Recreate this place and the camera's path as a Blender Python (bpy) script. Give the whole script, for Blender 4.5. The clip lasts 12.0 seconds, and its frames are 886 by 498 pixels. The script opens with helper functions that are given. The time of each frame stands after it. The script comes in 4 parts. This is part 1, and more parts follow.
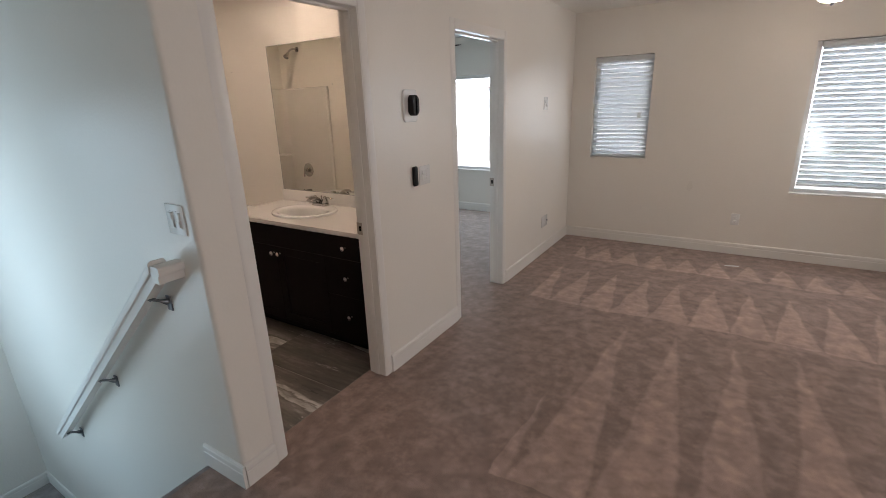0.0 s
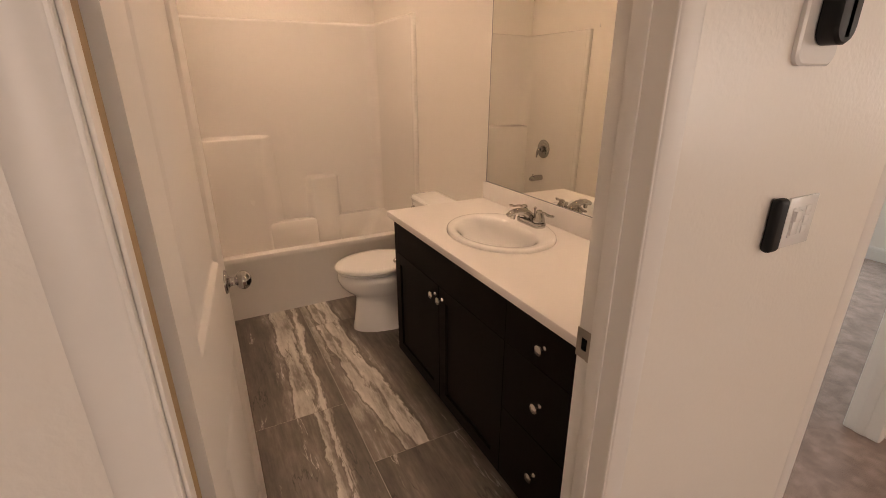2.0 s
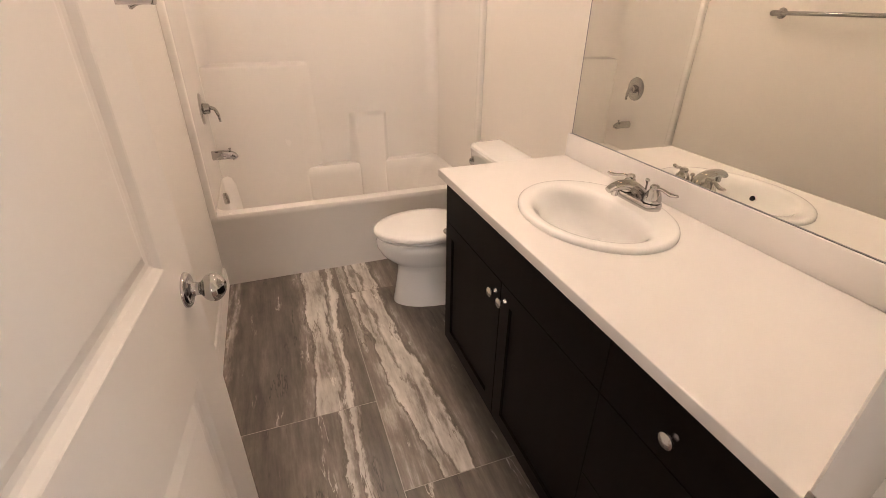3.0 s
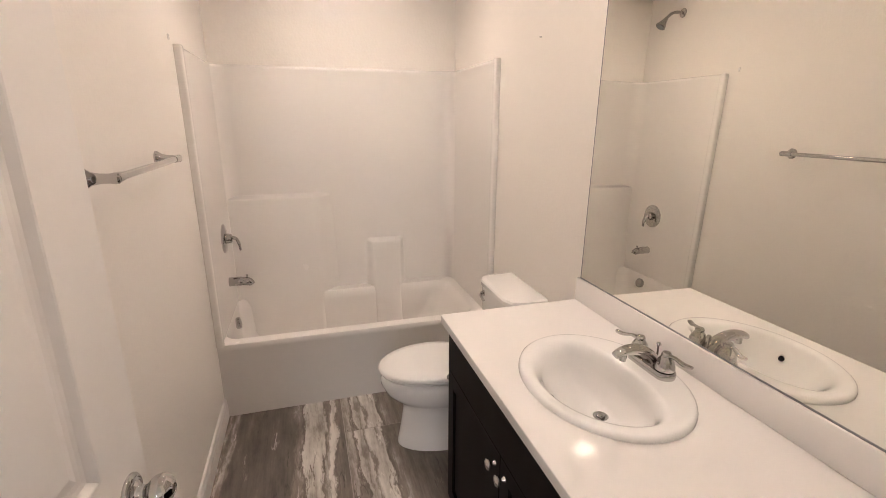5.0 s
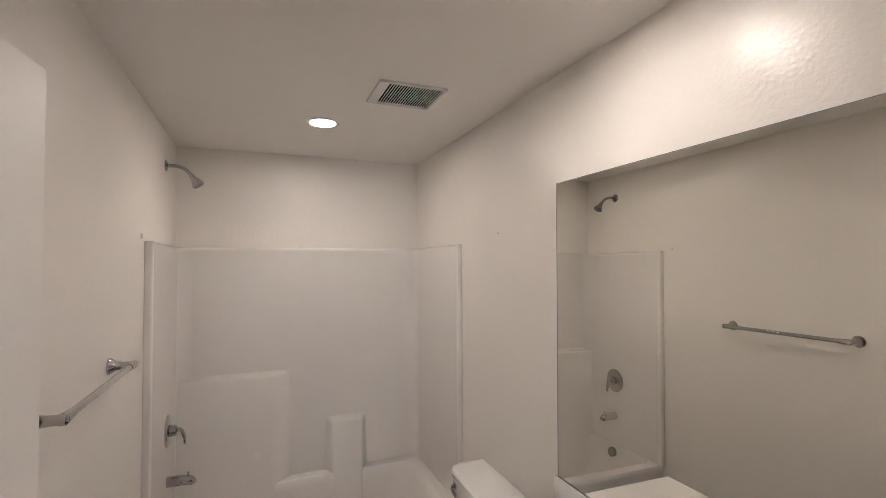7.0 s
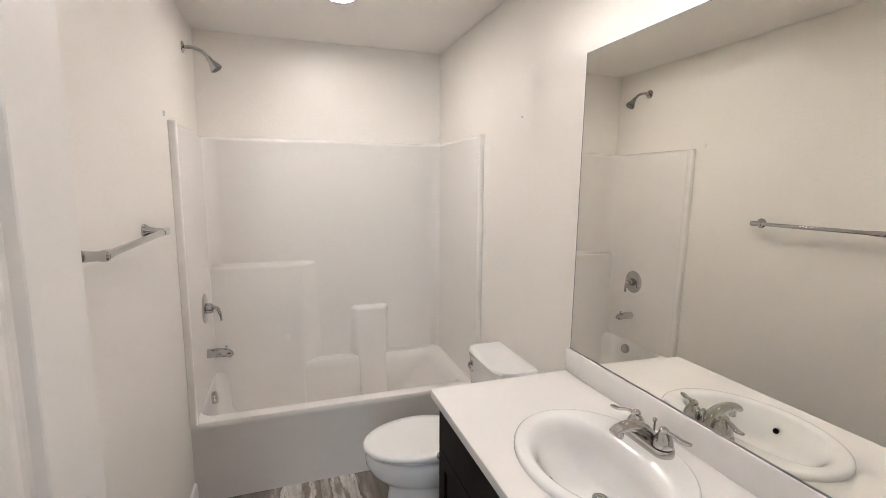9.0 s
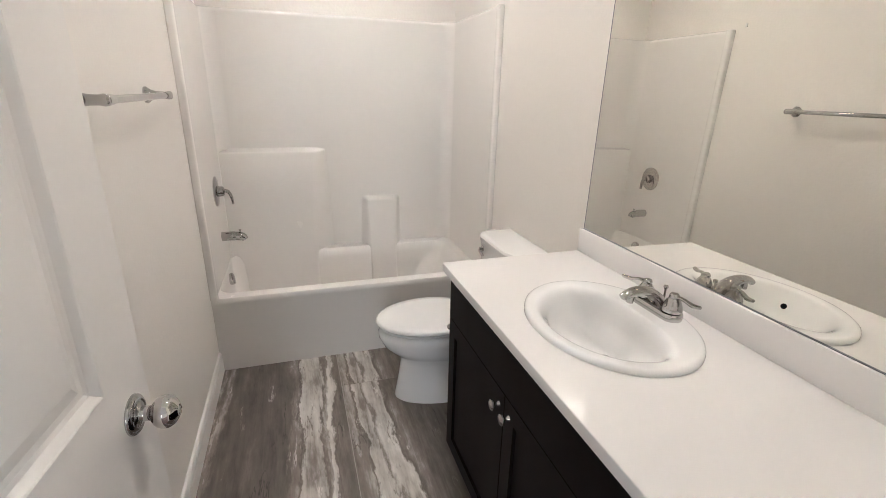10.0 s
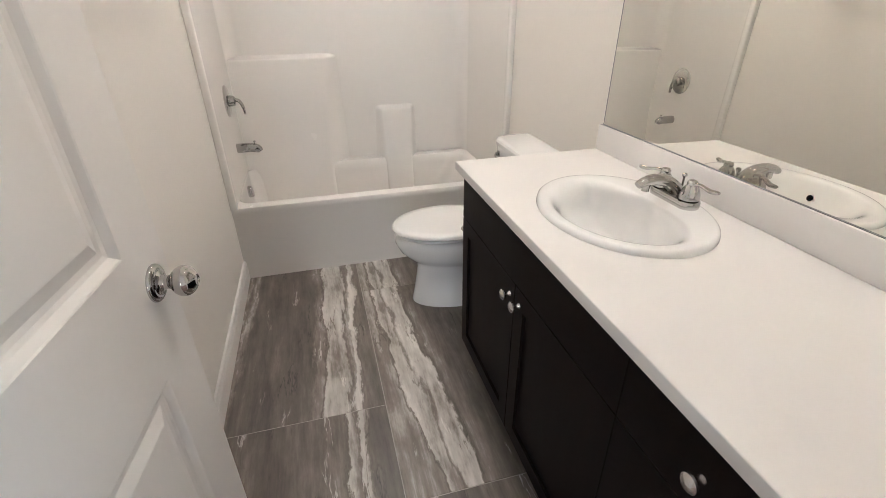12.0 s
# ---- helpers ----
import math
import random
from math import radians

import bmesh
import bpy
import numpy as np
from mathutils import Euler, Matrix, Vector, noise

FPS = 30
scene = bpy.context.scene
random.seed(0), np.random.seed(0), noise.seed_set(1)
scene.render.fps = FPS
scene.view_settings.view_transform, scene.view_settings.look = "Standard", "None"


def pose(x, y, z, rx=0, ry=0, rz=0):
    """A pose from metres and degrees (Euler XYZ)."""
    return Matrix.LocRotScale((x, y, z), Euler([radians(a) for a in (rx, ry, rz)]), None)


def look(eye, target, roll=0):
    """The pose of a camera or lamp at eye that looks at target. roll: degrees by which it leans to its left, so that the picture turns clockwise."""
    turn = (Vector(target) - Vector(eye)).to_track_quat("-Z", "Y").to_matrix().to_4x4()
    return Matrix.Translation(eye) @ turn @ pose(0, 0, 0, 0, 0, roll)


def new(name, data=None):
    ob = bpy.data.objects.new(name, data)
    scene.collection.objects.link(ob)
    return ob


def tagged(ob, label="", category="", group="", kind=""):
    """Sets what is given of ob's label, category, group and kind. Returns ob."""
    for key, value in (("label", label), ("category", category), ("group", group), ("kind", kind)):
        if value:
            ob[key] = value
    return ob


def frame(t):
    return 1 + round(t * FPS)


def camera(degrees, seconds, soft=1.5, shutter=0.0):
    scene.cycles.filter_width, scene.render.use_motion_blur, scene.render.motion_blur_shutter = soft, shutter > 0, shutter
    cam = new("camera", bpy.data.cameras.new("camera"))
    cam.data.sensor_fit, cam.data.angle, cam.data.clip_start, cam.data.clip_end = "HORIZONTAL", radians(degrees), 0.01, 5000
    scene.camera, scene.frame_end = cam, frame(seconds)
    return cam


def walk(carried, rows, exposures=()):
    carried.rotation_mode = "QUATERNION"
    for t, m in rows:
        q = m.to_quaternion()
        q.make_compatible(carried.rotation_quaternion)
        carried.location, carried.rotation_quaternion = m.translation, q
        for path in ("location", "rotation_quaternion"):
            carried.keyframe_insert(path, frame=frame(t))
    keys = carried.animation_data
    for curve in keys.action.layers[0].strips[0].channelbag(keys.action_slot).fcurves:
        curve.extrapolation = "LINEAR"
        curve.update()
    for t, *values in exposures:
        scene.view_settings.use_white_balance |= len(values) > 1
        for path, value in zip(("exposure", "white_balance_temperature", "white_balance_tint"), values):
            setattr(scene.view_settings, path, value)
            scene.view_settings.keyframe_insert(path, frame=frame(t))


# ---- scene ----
cam = camera(88.0, 12.0, 0.6)
PATH = [
    (0, (1.638, -1.023, 1.59), (0.616, 0.586, 0.985), -2.0),
    (0.5, (1.481, -0.807, 1.533), (0.242, 0.642, 0.929), -2.0),
    (1, (1.24, -0.432, 1.517), (-0.148, 0.871, 0.905), -1.2),
    (1.5, (0.884, -0.134, 1.533), (-0.627, 1.008, 0.892), -1.0),
    (2, (0.519, 0.183, 1.474), (-1.143, 1.046, 0.773), -0.2),
    (2.2, (0.384, 0.232, 1.475), (-1.294, 0.997, 0.701), -0.7),
    (2.5, (0.192, 0.3, 1.422), (-1.473, 0.999, 0.562), -0.2),
    (2.7, (0.107, 0.336, 1.413), (-1.543, 0.991, 0.491), 0.0),
    (4.3, (-0.064, 0.497, 1.442), (-1.798, 0.959, 0.559), 0.0),
    (4.5, (-0.065, 0.503, 1.479), (-1.836, 0.993, 0.688), 0.1),
    (5, (-0.052, 0.507, 1.548), (-1.897, 1.055, 1.004), 0.2),
    (5.5, (-0.053, 0.499, 1.623), (-1.937, 1.089, 1.301), 0.2),
    (6, (-0.048, 0.493, 1.686), (-1.941, 1.122, 1.547), 0.2),
    (6.5, (-0.069, 0.478, 1.733), (-1.938, 1.191, 1.74), -0.0),
    (6.7, (-0.069, 0.473, 1.748), (-1.925, 1.214, 1.813), -0.4),
    (8.3, (-0.068, 0.466, 1.684), (-1.933, 1.180, 1.652), 0.0),
    (8.5, (-0.07, 0.458, 1.662), (-1.936, 1.168, 1.555), 0.2),
    (9, (-0.063, 0.477, 1.582), (-1.937, 1.12, 1.303), 0.4),
    (9.5, (-0.07, 0.472, 1.517), (-1.915, 1.083, 1.045), 0.7),
    (10, (-0.071, 0.467, 1.448), (-1.869, 1.048, 0.792), 1.3),
    (10.5, (-0.07, 0.467, 1.404), (-1.816, 1.02, 0.602), 1.4),
    (11, (-0.07, 0.47, 1.373), (-1.765, 1.009, 0.458), 1.4),
    (11.5, (-0.069, 0.48, 1.361), (-1.739, 0.996, 0.39), 0.9),
    (12, (-0.034, 0.487, 1.36), (-1.732, 0.945, 0.408), -0.5),
]
EXPOSURES = [
    (0.0, -0.25, 6450, 19),
    (0.5, -0.22, 6700, 21),
    (1.0, -0.20, 6950, 23),
    (1.5, -0.10, 7450, 25),
    (2.0, 0.18, 8150, 29),
    (2.5, 0.84, 7350, 25),
    (4.3, 0.79, 6200, 19),
    (5.0, 0.69, 5980, 18),
    (5.5, 0.62, 5780, 15),
    (6.0, 0.12, 5750, 15),
    (6.5, 0.02, 5600, 14),
    (8.3, 0.04, 5320, 12),
    (8.5, 0.18, 5280, 11),
    (9.0, 0.74, 5230, 10),
    (9.5, 0.76, 5210, 9),
    (10.5, 0.86, 5230, 9),
    (12.0, 0.88, 5280, 9),
]
walk(cam, [(t, look(eye, target, roll)) for t, eye, target, roll in PATH], EXPOSURES)

# ---- light ----
world = bpy.data.worlds.new("sky")
scene.world = world
world.use_nodes = True
wn = world.node_tree.nodes
sky = wn.new("ShaderNodeTexSky")
sky.sky_type, sky.sun_disc = "NISHITA", False
sky.sun_elevation, sky.sun_rotation = radians(67), radians(172)
wn["Background"].inputs["Strength"].default_value = 0.15
world.node_tree.links.new(sky.outputs["Color"], wn["Background"].inputs["Color"])
sun = new("sun", bpy.data.lights.new("sun", "SUN"))
sun.data.energy, sun.data.angle, sun.data.color = 5.0, radians(0.5), (1, 0.95, 0.88)
sun.matrix_world = look((1.4, -10, 23.7), (0, 0, 0))
DOWNLIGHT = 178.0
LAMP_COLOUR = (1.0, 0.80, 0.60)


def window_light(place, target, width, height, watts, colour=(1.0, 0.965, 0.90)):
    """Daylight that comes in by a window's opening."""
    lamp = new("window_daylight", bpy.data.lights.new("window_daylight", "AREA"))
    lamp.data.shape, lamp.data.size, lamp.data.size_y = "RECTANGLE", width, height
    lamp.data.energy, lamp.data.color = watts, colour
    lamp.matrix_world = look(place, target)


window_light((0.535, 4.30, 1.47), (0.535, 0, 0.8), 0.56, 0.6, 1.6, (0.88, 0.97, 0.96))
window_light((2.75, 4.27, 1.45), (1.6, 0, 0.9), 1.15, 0.9, 16, (0.88, 0.97, 0.96))
window_light((4.27, -0.5, 1.35), (0, -0.2, 0.9), 1.3, 1.2, 24, (1.0, 0.94, 0.84))
window_light((-1.5, 5.02, 1.28), (-1.5, 0, 0.4), 1.1, 1.3, 34, (0.62, 0.88, 1.0))
window_light((-2.15, -1.32, 0.70), (-1.8, 0, 0.35), 1.1, 1.9, 23, (0.56, 0.86, 1.0))


# ---- materials ----
def material(name, colour, rough=0.5, metal=0.0, vary=0.06, scale=6.0, grain=180.0, bump=0.0, coat=0.0, stretch=(1, 1, 1), spec=0.5, transmission=0.0, rough_vary=0.08, depth=0.002):
    """A surface with soft blotches, fine grain and relief, at real-world size."""
    m = bpy.data.materials.new(name)
    m.use_nodes = True
    nt = m.node_tree
    n, ln = nt.nodes, nt.links
    b = n["Principled BSDF"]
    co = n.new("ShaderNodeTexCoord")
    mp = n.new("ShaderNodeMapping")
    mp.inputs["Scale"].default_value = stretch
    ln.new(co.outputs["Object"], mp.inputs["Vector"])
    big = n.new("ShaderNodeTexNoise")
    big.inputs["Scale"].default_value, big.inputs["Detail"].default_value = scale, 4
    small = n.new("ShaderNodeTexNoise")
    small.inputs["Scale"].default_value, small.inputs["Detail"].default_value = grain, 3
    for t in (big, small):
        ln.new(mp.outputs["Vector"], t.inputs["Vector"])
    add = n.new("ShaderNodeMath")
    add.operation = "MULTIPLY_ADD"
    ln.new(small.outputs["Fac"], add.inputs[0])
    add.inputs[1].default_value = 0.4
    ln.new(big.outputs["Fac"], add.inputs[2])
    ramp = n.new("ShaderNodeMapRange")
    ramp.inputs["From Min"].default_value, ramp.inputs["From Max"].default_value = 0.4, 1.0
    ramp.inputs["To Min"].default_value, ramp.inputs["To Max"].default_value = 1 - vary, 1 + vary
    ln.new(add.outputs[0], ramp.inputs["Value"])
    mul = n.new("ShaderNodeVectorMath")
    mul.operation = "SCALE"
    mul.inputs[0].default_value = colour
    ln.new(ramp.outputs["Result"], mul.inputs["Scale"])
    ln.new(mul.outputs["Vector"], b.inputs["Base Color"])
    rr = n.new("ShaderNodeMapRange")
    rr.inputs["To Min"].default_value, rr.inputs["To Max"].default_value = max(0.02, rough - rough_vary), rough + rough_vary
    ln.new(big.outputs["Fac"], rr.inputs["Value"])
    ln.new(rr.outputs["Result"], b.inputs["Roughness"])
    b.inputs["Metallic"].default_value = metal
    b.inputs["Specular IOR Level"].default_value = spec
    b.inputs["Coat Weight"].default_value = coat
    b.inputs["Coat Roughness"].default_value = 0.06
    b.inputs["Transmission Weight"].default_value = transmission
    if bump:
        bp = n.new("ShaderNodeBump")
        bp.inputs["Strength"].default_value, bp.inputs["Distance"].default_value = bump, depth
        ln.new(small.outputs["Fac"], bp.inputs["Height"])
        ln.new(bp.outputs["Normal"], b.inputs["Normal"])
    return m


def glow(name, colour, strength):
    m = material(name, colour, 0.4)
    b = m.node_tree.nodes["Principled BSDF"]
    b.inputs["Emission Color"].default_value = (*colour, 1)
    b.inputs["Emission Strength"].default_value = strength
    return m


def carpet_material(name, colour, marks):
    """Cut-pile carpet; marks: (apex y, base y, first x, half width, strength) of rows of pointed vacuum strokes, in which the pile lies the other way."""
    m = material(name, colour, 0.95, vary=0.34, scale=14.0, grain=210, bump=0.8, spec=0.08, depth=0.004)
    nt = m.node_tree
    n, ln = nt.nodes, nt.links
    b = n["Principled BSDF"]
    co = n.new("ShaderNodeTexCoord")
    warp = n.new("ShaderNodeTexNoise")
    warp.inputs["Scale"].default_value, warp.inputs["Detail"].default_value = 2.6, 3
    ln.new(co.outputs["Object"], warp.inputs["Vector"])
    mix = n.new("ShaderNodeVectorMath")
    mix.operation = "MULTIPLY_ADD"
    ln.new(warp.outputs["Color"], mix.inputs[0])
    mix.inputs[1].default_value = (0.10, 0.17, 0)
    ln.new(co.outputs["Object"], mix.inputs[2])
    sep = n.new("ShaderNodeSeparateXYZ")
    ln.new(mix.outputs["Vector"], sep.inputs[0])

    def math(op, a, bb, cc=None):
        k = n.new("ShaderNodeMath")
        k.operation = op
        for slot, v in zip(k.inputs, (a, bb, cc)):
            if v is None:
                continue
            if isinstance(v, (int, float)):
                slot.default_value = v
            else:
                ln.new(v, slot)
        return k.outputs[0]

    total = None
    for apex, base, first, half, strength in marks:
        wave = math("PINGPONG", math("MULTIPLY", sep.outputs["X"], 1 / half), 1.0)
        up = n.new("ShaderNodeMapRange")
        up.inputs["From Min"].default_value, up.inputs["From Max"].default_value = base, apex
        up.clamp = False
        ln.new(sep.outputs["Y"], up.inputs["Value"])
        h = up.outputs["Result"]
        inside = math("MULTIPLY", math("GREATER_THAN", h, 0.0), math("LESS_THAN", h, 1.0))
        inside = math("MULTIPLY", inside, math("GREATER_THAN", sep.outputs["X"], first))
        edge = math("SUBTRACT", wave, h)
        soft = n.new("ShaderNodeMapRange")
        soft.inputs["From Min"].default_value, soft.inputs["From Max"].default_value = -0.05, 0.06
        ln.new(edge, soft.inputs["Value"])
        one = math("MULTIPLY", math("MULTIPLY", inside, strength), soft.outputs["Result"])
        total = one if total is None else math("ADD", total, one)
    tread = n.new("ShaderNodeTexNoise")
    tread.inputs["Scale"].default_value, tread.inputs["Detail"].default_value, tread.inputs["Roughness"].default_value = 6.5, 6, 0.72
    ln.new(co.outputs["Object"], tread.inputs["Vector"])
    patch = n.new("ShaderNodeMapRange")
    patch.inputs["From Min"].default_value, patch.inputs["From Max"].default_value = 0.46, 0.58
    patch.inputs["To Min"].default_value, patch.inputs["To Max"].default_value = 0.0, 0.62
    ln.new(tread.outputs["Fac"], patch.inputs["Value"])
    total = patch.outputs["Result"] if total is None else math("ADD", total, patch.outputs["Result"])
    if total is not None:
        old = b.inputs["Base Color"].links[0].from_socket
        gain = math("MULTIPLY_ADD", total, 0.42, 0.83)
        sc = n.new("ShaderNodeVectorMath")
        sc.operation = "SCALE"
        ln.new(old, sc.inputs[0])
        ln.new(gain, sc.inputs["Scale"])
        ln.new(sc.outputs["Vector"], b.inputs["Base Color"])
    b.inputs["Sheen Weight"].default_value = 0.25
    b.inputs["Sheen Roughness"].default_value = 0.6
    return m


def vein_material(name, bands, slope, seed):
    """Glazed tile printed as vein-cut stone. bands: (place across the tile, shade from 0 dark to 1 cream); slope: how the veins run askew."""
    m = bpy.data.materials.new(name)
    m.use_nodes = True
    nt = m.node_tree
    n, ln = nt.nodes, nt.links
    b = n["Principled BSDF"]
    co = n.new("ShaderNodeTexCoord")
    mp = n.new("ShaderNodeMapping")
    mp.inputs["Scale"].default_value = (0.34, 1, 1)
    mp.inputs["Location"].default_value = (seed * 3.1, seed * 1.7, 0)
    ln.new(co.outputs["Object"], mp.inputs["Vector"])

    def tex(scale, detail, rough=0.6):
        k = n.new("ShaderNodeTexNoise")
        k.inputs["Scale"].default_value, k.inputs["Detail"].default_value, k.inputs["Roughness"].default_value = scale, detail, rough
        ln.new(mp.outputs["Vector"], k.inputs["Vector"])
        return k.outputs["Fac"]

    def math(op, a, bb, cc=0.0):
        k = n.new("ShaderNodeMath")
        k.operation = op
        for slot, v in zip(k.inputs, (a, bb, cc)):
            if isinstance(v, (int, float)):
                slot.default_value = v
            else:
                ln.new(v, slot)
        return k.outputs[0]

    sep = n.new("ShaderNodeSeparateXYZ")
    ln.new(co.outputs["Object"], sep.inputs[0])
    across = math("MULTIPLY_ADD", sep.outputs["X"], slope, sep.outputs["Y"])
    across = math("MULTIPLY_ADD", math("SUBTRACT", tex(4, 2), 0.5), 0.11, across)
    across = math("MULTIPLY_ADD", math("SUBTRACT", tex(13, 6, 0.68), 0.5), 0.10, across)
    across = math("MULTIPLY_ADD", math("SUBTRACT", tex(70, 3, 0.6), 0.5), 0.016, across)
    along = math("MULTIPLY", across, 1 / 0.6)
    ramp = n.new("ShaderNodeValToRGB")
    els = ramp.color_ramp.elements
    while len(els) < len(bands):
        els.new(0.5)
    for e, (at, v) in zip(els, bands):
        e.position, e.color = at, (v, v, v, 1)
    ln.new(along, ramp.inputs["Fac"])

    def crack(scale, width, shift):
        """Thin wandering lines along the veins: 1 on the line, 0 away from it."""
        warp = n.new("ShaderNodeMapping")
        warp.inputs["Scale"].default_value = (0.15, 1, 1)
        warp.inputs["Location"].default_value = (shift + seed, shift * 2.3, 0)
        ln.new(co.outputs["Object"], warp.inputs["Vector"])
        k = n.new("ShaderNodeTexNoise")
        k.inputs["Scale"].default_value, k.inputs["Detail"].default_value, k.inputs["Roughness"].default_value = scale, 5, 0.62
        ln.new(warp.outputs["Vector"], k.inputs["Vector"])
        r = n.new("ShaderNodeMapRange")
        r.inputs["From Min"].default_value, r.inputs["From Max"].default_value = width, 0.0
        ln.new(math("ABSOLUTE", math("SUBTRACT", k.outputs["Fac"], 0.5), 0.0), r.inputs["Value"])
        return r.outputs["Result"]

    # soft streaks along the veins, cloudy grain, dark seams with a pale crust
    mp2 = n.new("ShaderNodeMapping")
    mp2.inputs["Scale"].default_value = (0.10, 1, 1)
    mp2.inputs["Location"].default_value = (seed, seed * 5.3, 0)
    ln.new(co.outputs["Object"], mp2.inputs["Vector"])
    streak = n.new("ShaderNodeTexNoise")
    streak.inputs["Scale"].default_value, streak.inputs["Detail"].default_value, streak.inputs["Roughness"].default_value = 11, 5, 0.6
    ln.new(mp2.outputs["Vector"], streak.inputs["Vector"])
    shade = math("MULTIPLY_ADD", math("SUBTRACT", streak.outputs["Fac"], 0.5), 0.74, ramp.outputs["Color"])
    fine = n.new("ShaderNodeTexNoise")
    fine.inputs["Scale"].default_value, fine.inputs["Detail"].default_value, fine.inputs["Roughness"].default_value = 42, 5, 0.66
    ln.new(mp2.outputs["Vector"], fine.inputs["Vector"])
    shade = math("MULTIPLY_ADD", math("SUBTRACT", fine.outputs["Fac"], 0.5), 0.52, shade)
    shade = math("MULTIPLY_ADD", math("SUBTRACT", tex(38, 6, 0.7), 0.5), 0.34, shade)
    patch = math("SUBTRACT", tex(8, 4, 0.65), 0.52)
    shade = math("MULTIPLY_ADD", math("MULTIPLY", patch, ramp.outputs["Color"]), 1.5, shade)
    some = n.new("ShaderNodeMapRange")
    some.inputs["From Min"].default_value, some.inputs["From Max"].default_value = 0.50, 0.60
    ln.new(tex(7, 2), some.inputs["Value"])
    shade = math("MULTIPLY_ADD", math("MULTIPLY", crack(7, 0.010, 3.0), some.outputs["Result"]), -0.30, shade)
    few = n.new("ShaderNodeMapRange")
    few.inputs["From Min"].default_value, few.inputs["From Max"].default_value = 0.58, 0.64
    ln.new(tex(12, 2), few.inputs["Value"])
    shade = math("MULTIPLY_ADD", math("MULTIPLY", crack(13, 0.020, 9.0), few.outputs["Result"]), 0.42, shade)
    col = n.new("ShaderNodeValToRGB")
    ce = col.color_ramp.elements
    ce[0].position, ce[0].color = 0.0, (0.064, 0.058, 0.052, 1)
    ce[1].position, ce[1].color = 1.0, (0.74, 0.71, 0.67, 1)
    for at, c in ((0.3, (0.152, 0.132, 0.114, 1)), (0.52, (0.262, 0.232, 0.204, 1)), (0.7, (0.51, 0.485, 0.45, 1))):
        e = ce.new(at)
        e.color = c
    ln.new(shade, col.inputs["Fac"])
    ln.new(col.outputs["Color"], b.inputs["Base Color"])
    b.inputs["Roughness"].default_value = 0.36
    bp = n.new("ShaderNodeBump")
    bp.inputs["Strength"].default_value, bp.inputs["Distance"].default_value = 0.12, 0.001
    ln.new(shade, bp.inputs["Height"])
    ln.new(bp.outputs["Normal"], b.inputs["Normal"])
    return m


PAINT = material("wall_paint", (0.815, 0.785, 0.735), 0.31, vary=0.02, scale=1.3, grain=75, bump=0.55, depth=0.0020, spec=0.42)
CEILING_PAINT = material("ceiling_paint", (0.84, 0.815, 0.77), 0.34, vary=0.02, scale=1.5, grain=95, bump=0.16, depth=0.0015)
TRIM = material("trim_paint", (0.80, 0.78, 0.75), 0.34, vary=0.02, scale=4, grain=60, bump=0.03)
ACRYLIC = material("white_acrylic", (0.765, 0.742, 0.708), 0.26, vary=0.012, scale=3, grain=40, rough_vary=0.03)
CERAMIC = material("white_ceramic", (0.84, 0.84, 0.83), 0.035, vary=0.01, scale=5, grain=60, coat=0.5, rough_vary=0.01)
LAMINATE = material("white_laminate", (0.80, 0.785, 0.77), 0.10, vary=0.012, scale=9, grain=320, bump=0.0, rough_vary=0.01)
ESPRESSO = material("espresso_wood", (0.0074, 0.0049, 0.0041), 0.50, vary=0.35, scale=5, grain=45, bump=0.05, stretch=(1, 1, 0.12), spec=0.10)
CHROME = material("chrome", (0.51, 0.50, 0.49), 0.03, 1.0, vary=0.01, rough_vary=0.012)
NICKEL = material("satin_nickel", (0.62, 0.60, 0.57), 0.24, 1.0, vary=0.03, rough_vary=0.04)
STEEL = material("grey_steel", (0.23, 0.24, 0.26), 0.38, 1.0, vary=0.08, rough_vary=0.06)
SATIN = material("satin_strike", (0.46, 0.41, 0.36), 0.34, 1.0, vary=0.08, rough_vary=0.06)
BLACK = material("black_plastic", (0.006, 0.006, 0.007), 0.5, vary=0.05, spec=0.3)
# near-black that stands in for the shade inside holes and slots
HOLE_SHADE = material("hole_shade", (0.004, 0.004, 0.004), 0.9, spec=0.1)
PLASTIC = material("white_plastic", (0.80, 0.80, 0.79), 0.22, vary=0.008, scale=8, rough_vary=0.015)
VINYL = material("white_vinyl", (0.82, 0.83, 0.83), 0.35, vary=0.015, scale=10)
SLAT = material("blind_slat", (0.80, 0.80, 0.79), 0.42, vary=0.03, scale=8, grain=60)
tl = SLAT.node_tree
tr = tl.nodes.new("ShaderNodeBsdfTranslucent")
tr.inputs["Color"].default_value = (0.82, 0.88, 0.92, 1)
mx = tl.nodes.new("ShaderNodeMixShader")
mx.inputs["Fac"].default_value = 0.34
tl.links.new(tl.nodes["Principled BSDF"].outputs[0], mx.inputs[1])
tl.links.new(tr.outputs[0], mx.inputs[2])
tl.links.new(mx.outputs[0], tl.nodes["Material Output"].inputs["Surface"])
RAWWOOD = material("bare_wood", (0.40, 0.27, 0.14), 0.55, vary=0.25, scale=6, grain=40, bump=0.05, stretch=(1, 1, 0.08))
GROUT = material("grout", (0.40, 0.37, 0.34), 0.9, vary=0.12, scale=30, bump=0.2)
CARPET = carpet_material("carpet", (0.305, 0.212, 0.180), ((4.10, 3.66, 0.38, 0.13, 1.0), (3.34, 2.50, 0.36, 0.13, 1.0), (2.30, 0.55, 0.95, 0.17, 0.85)))
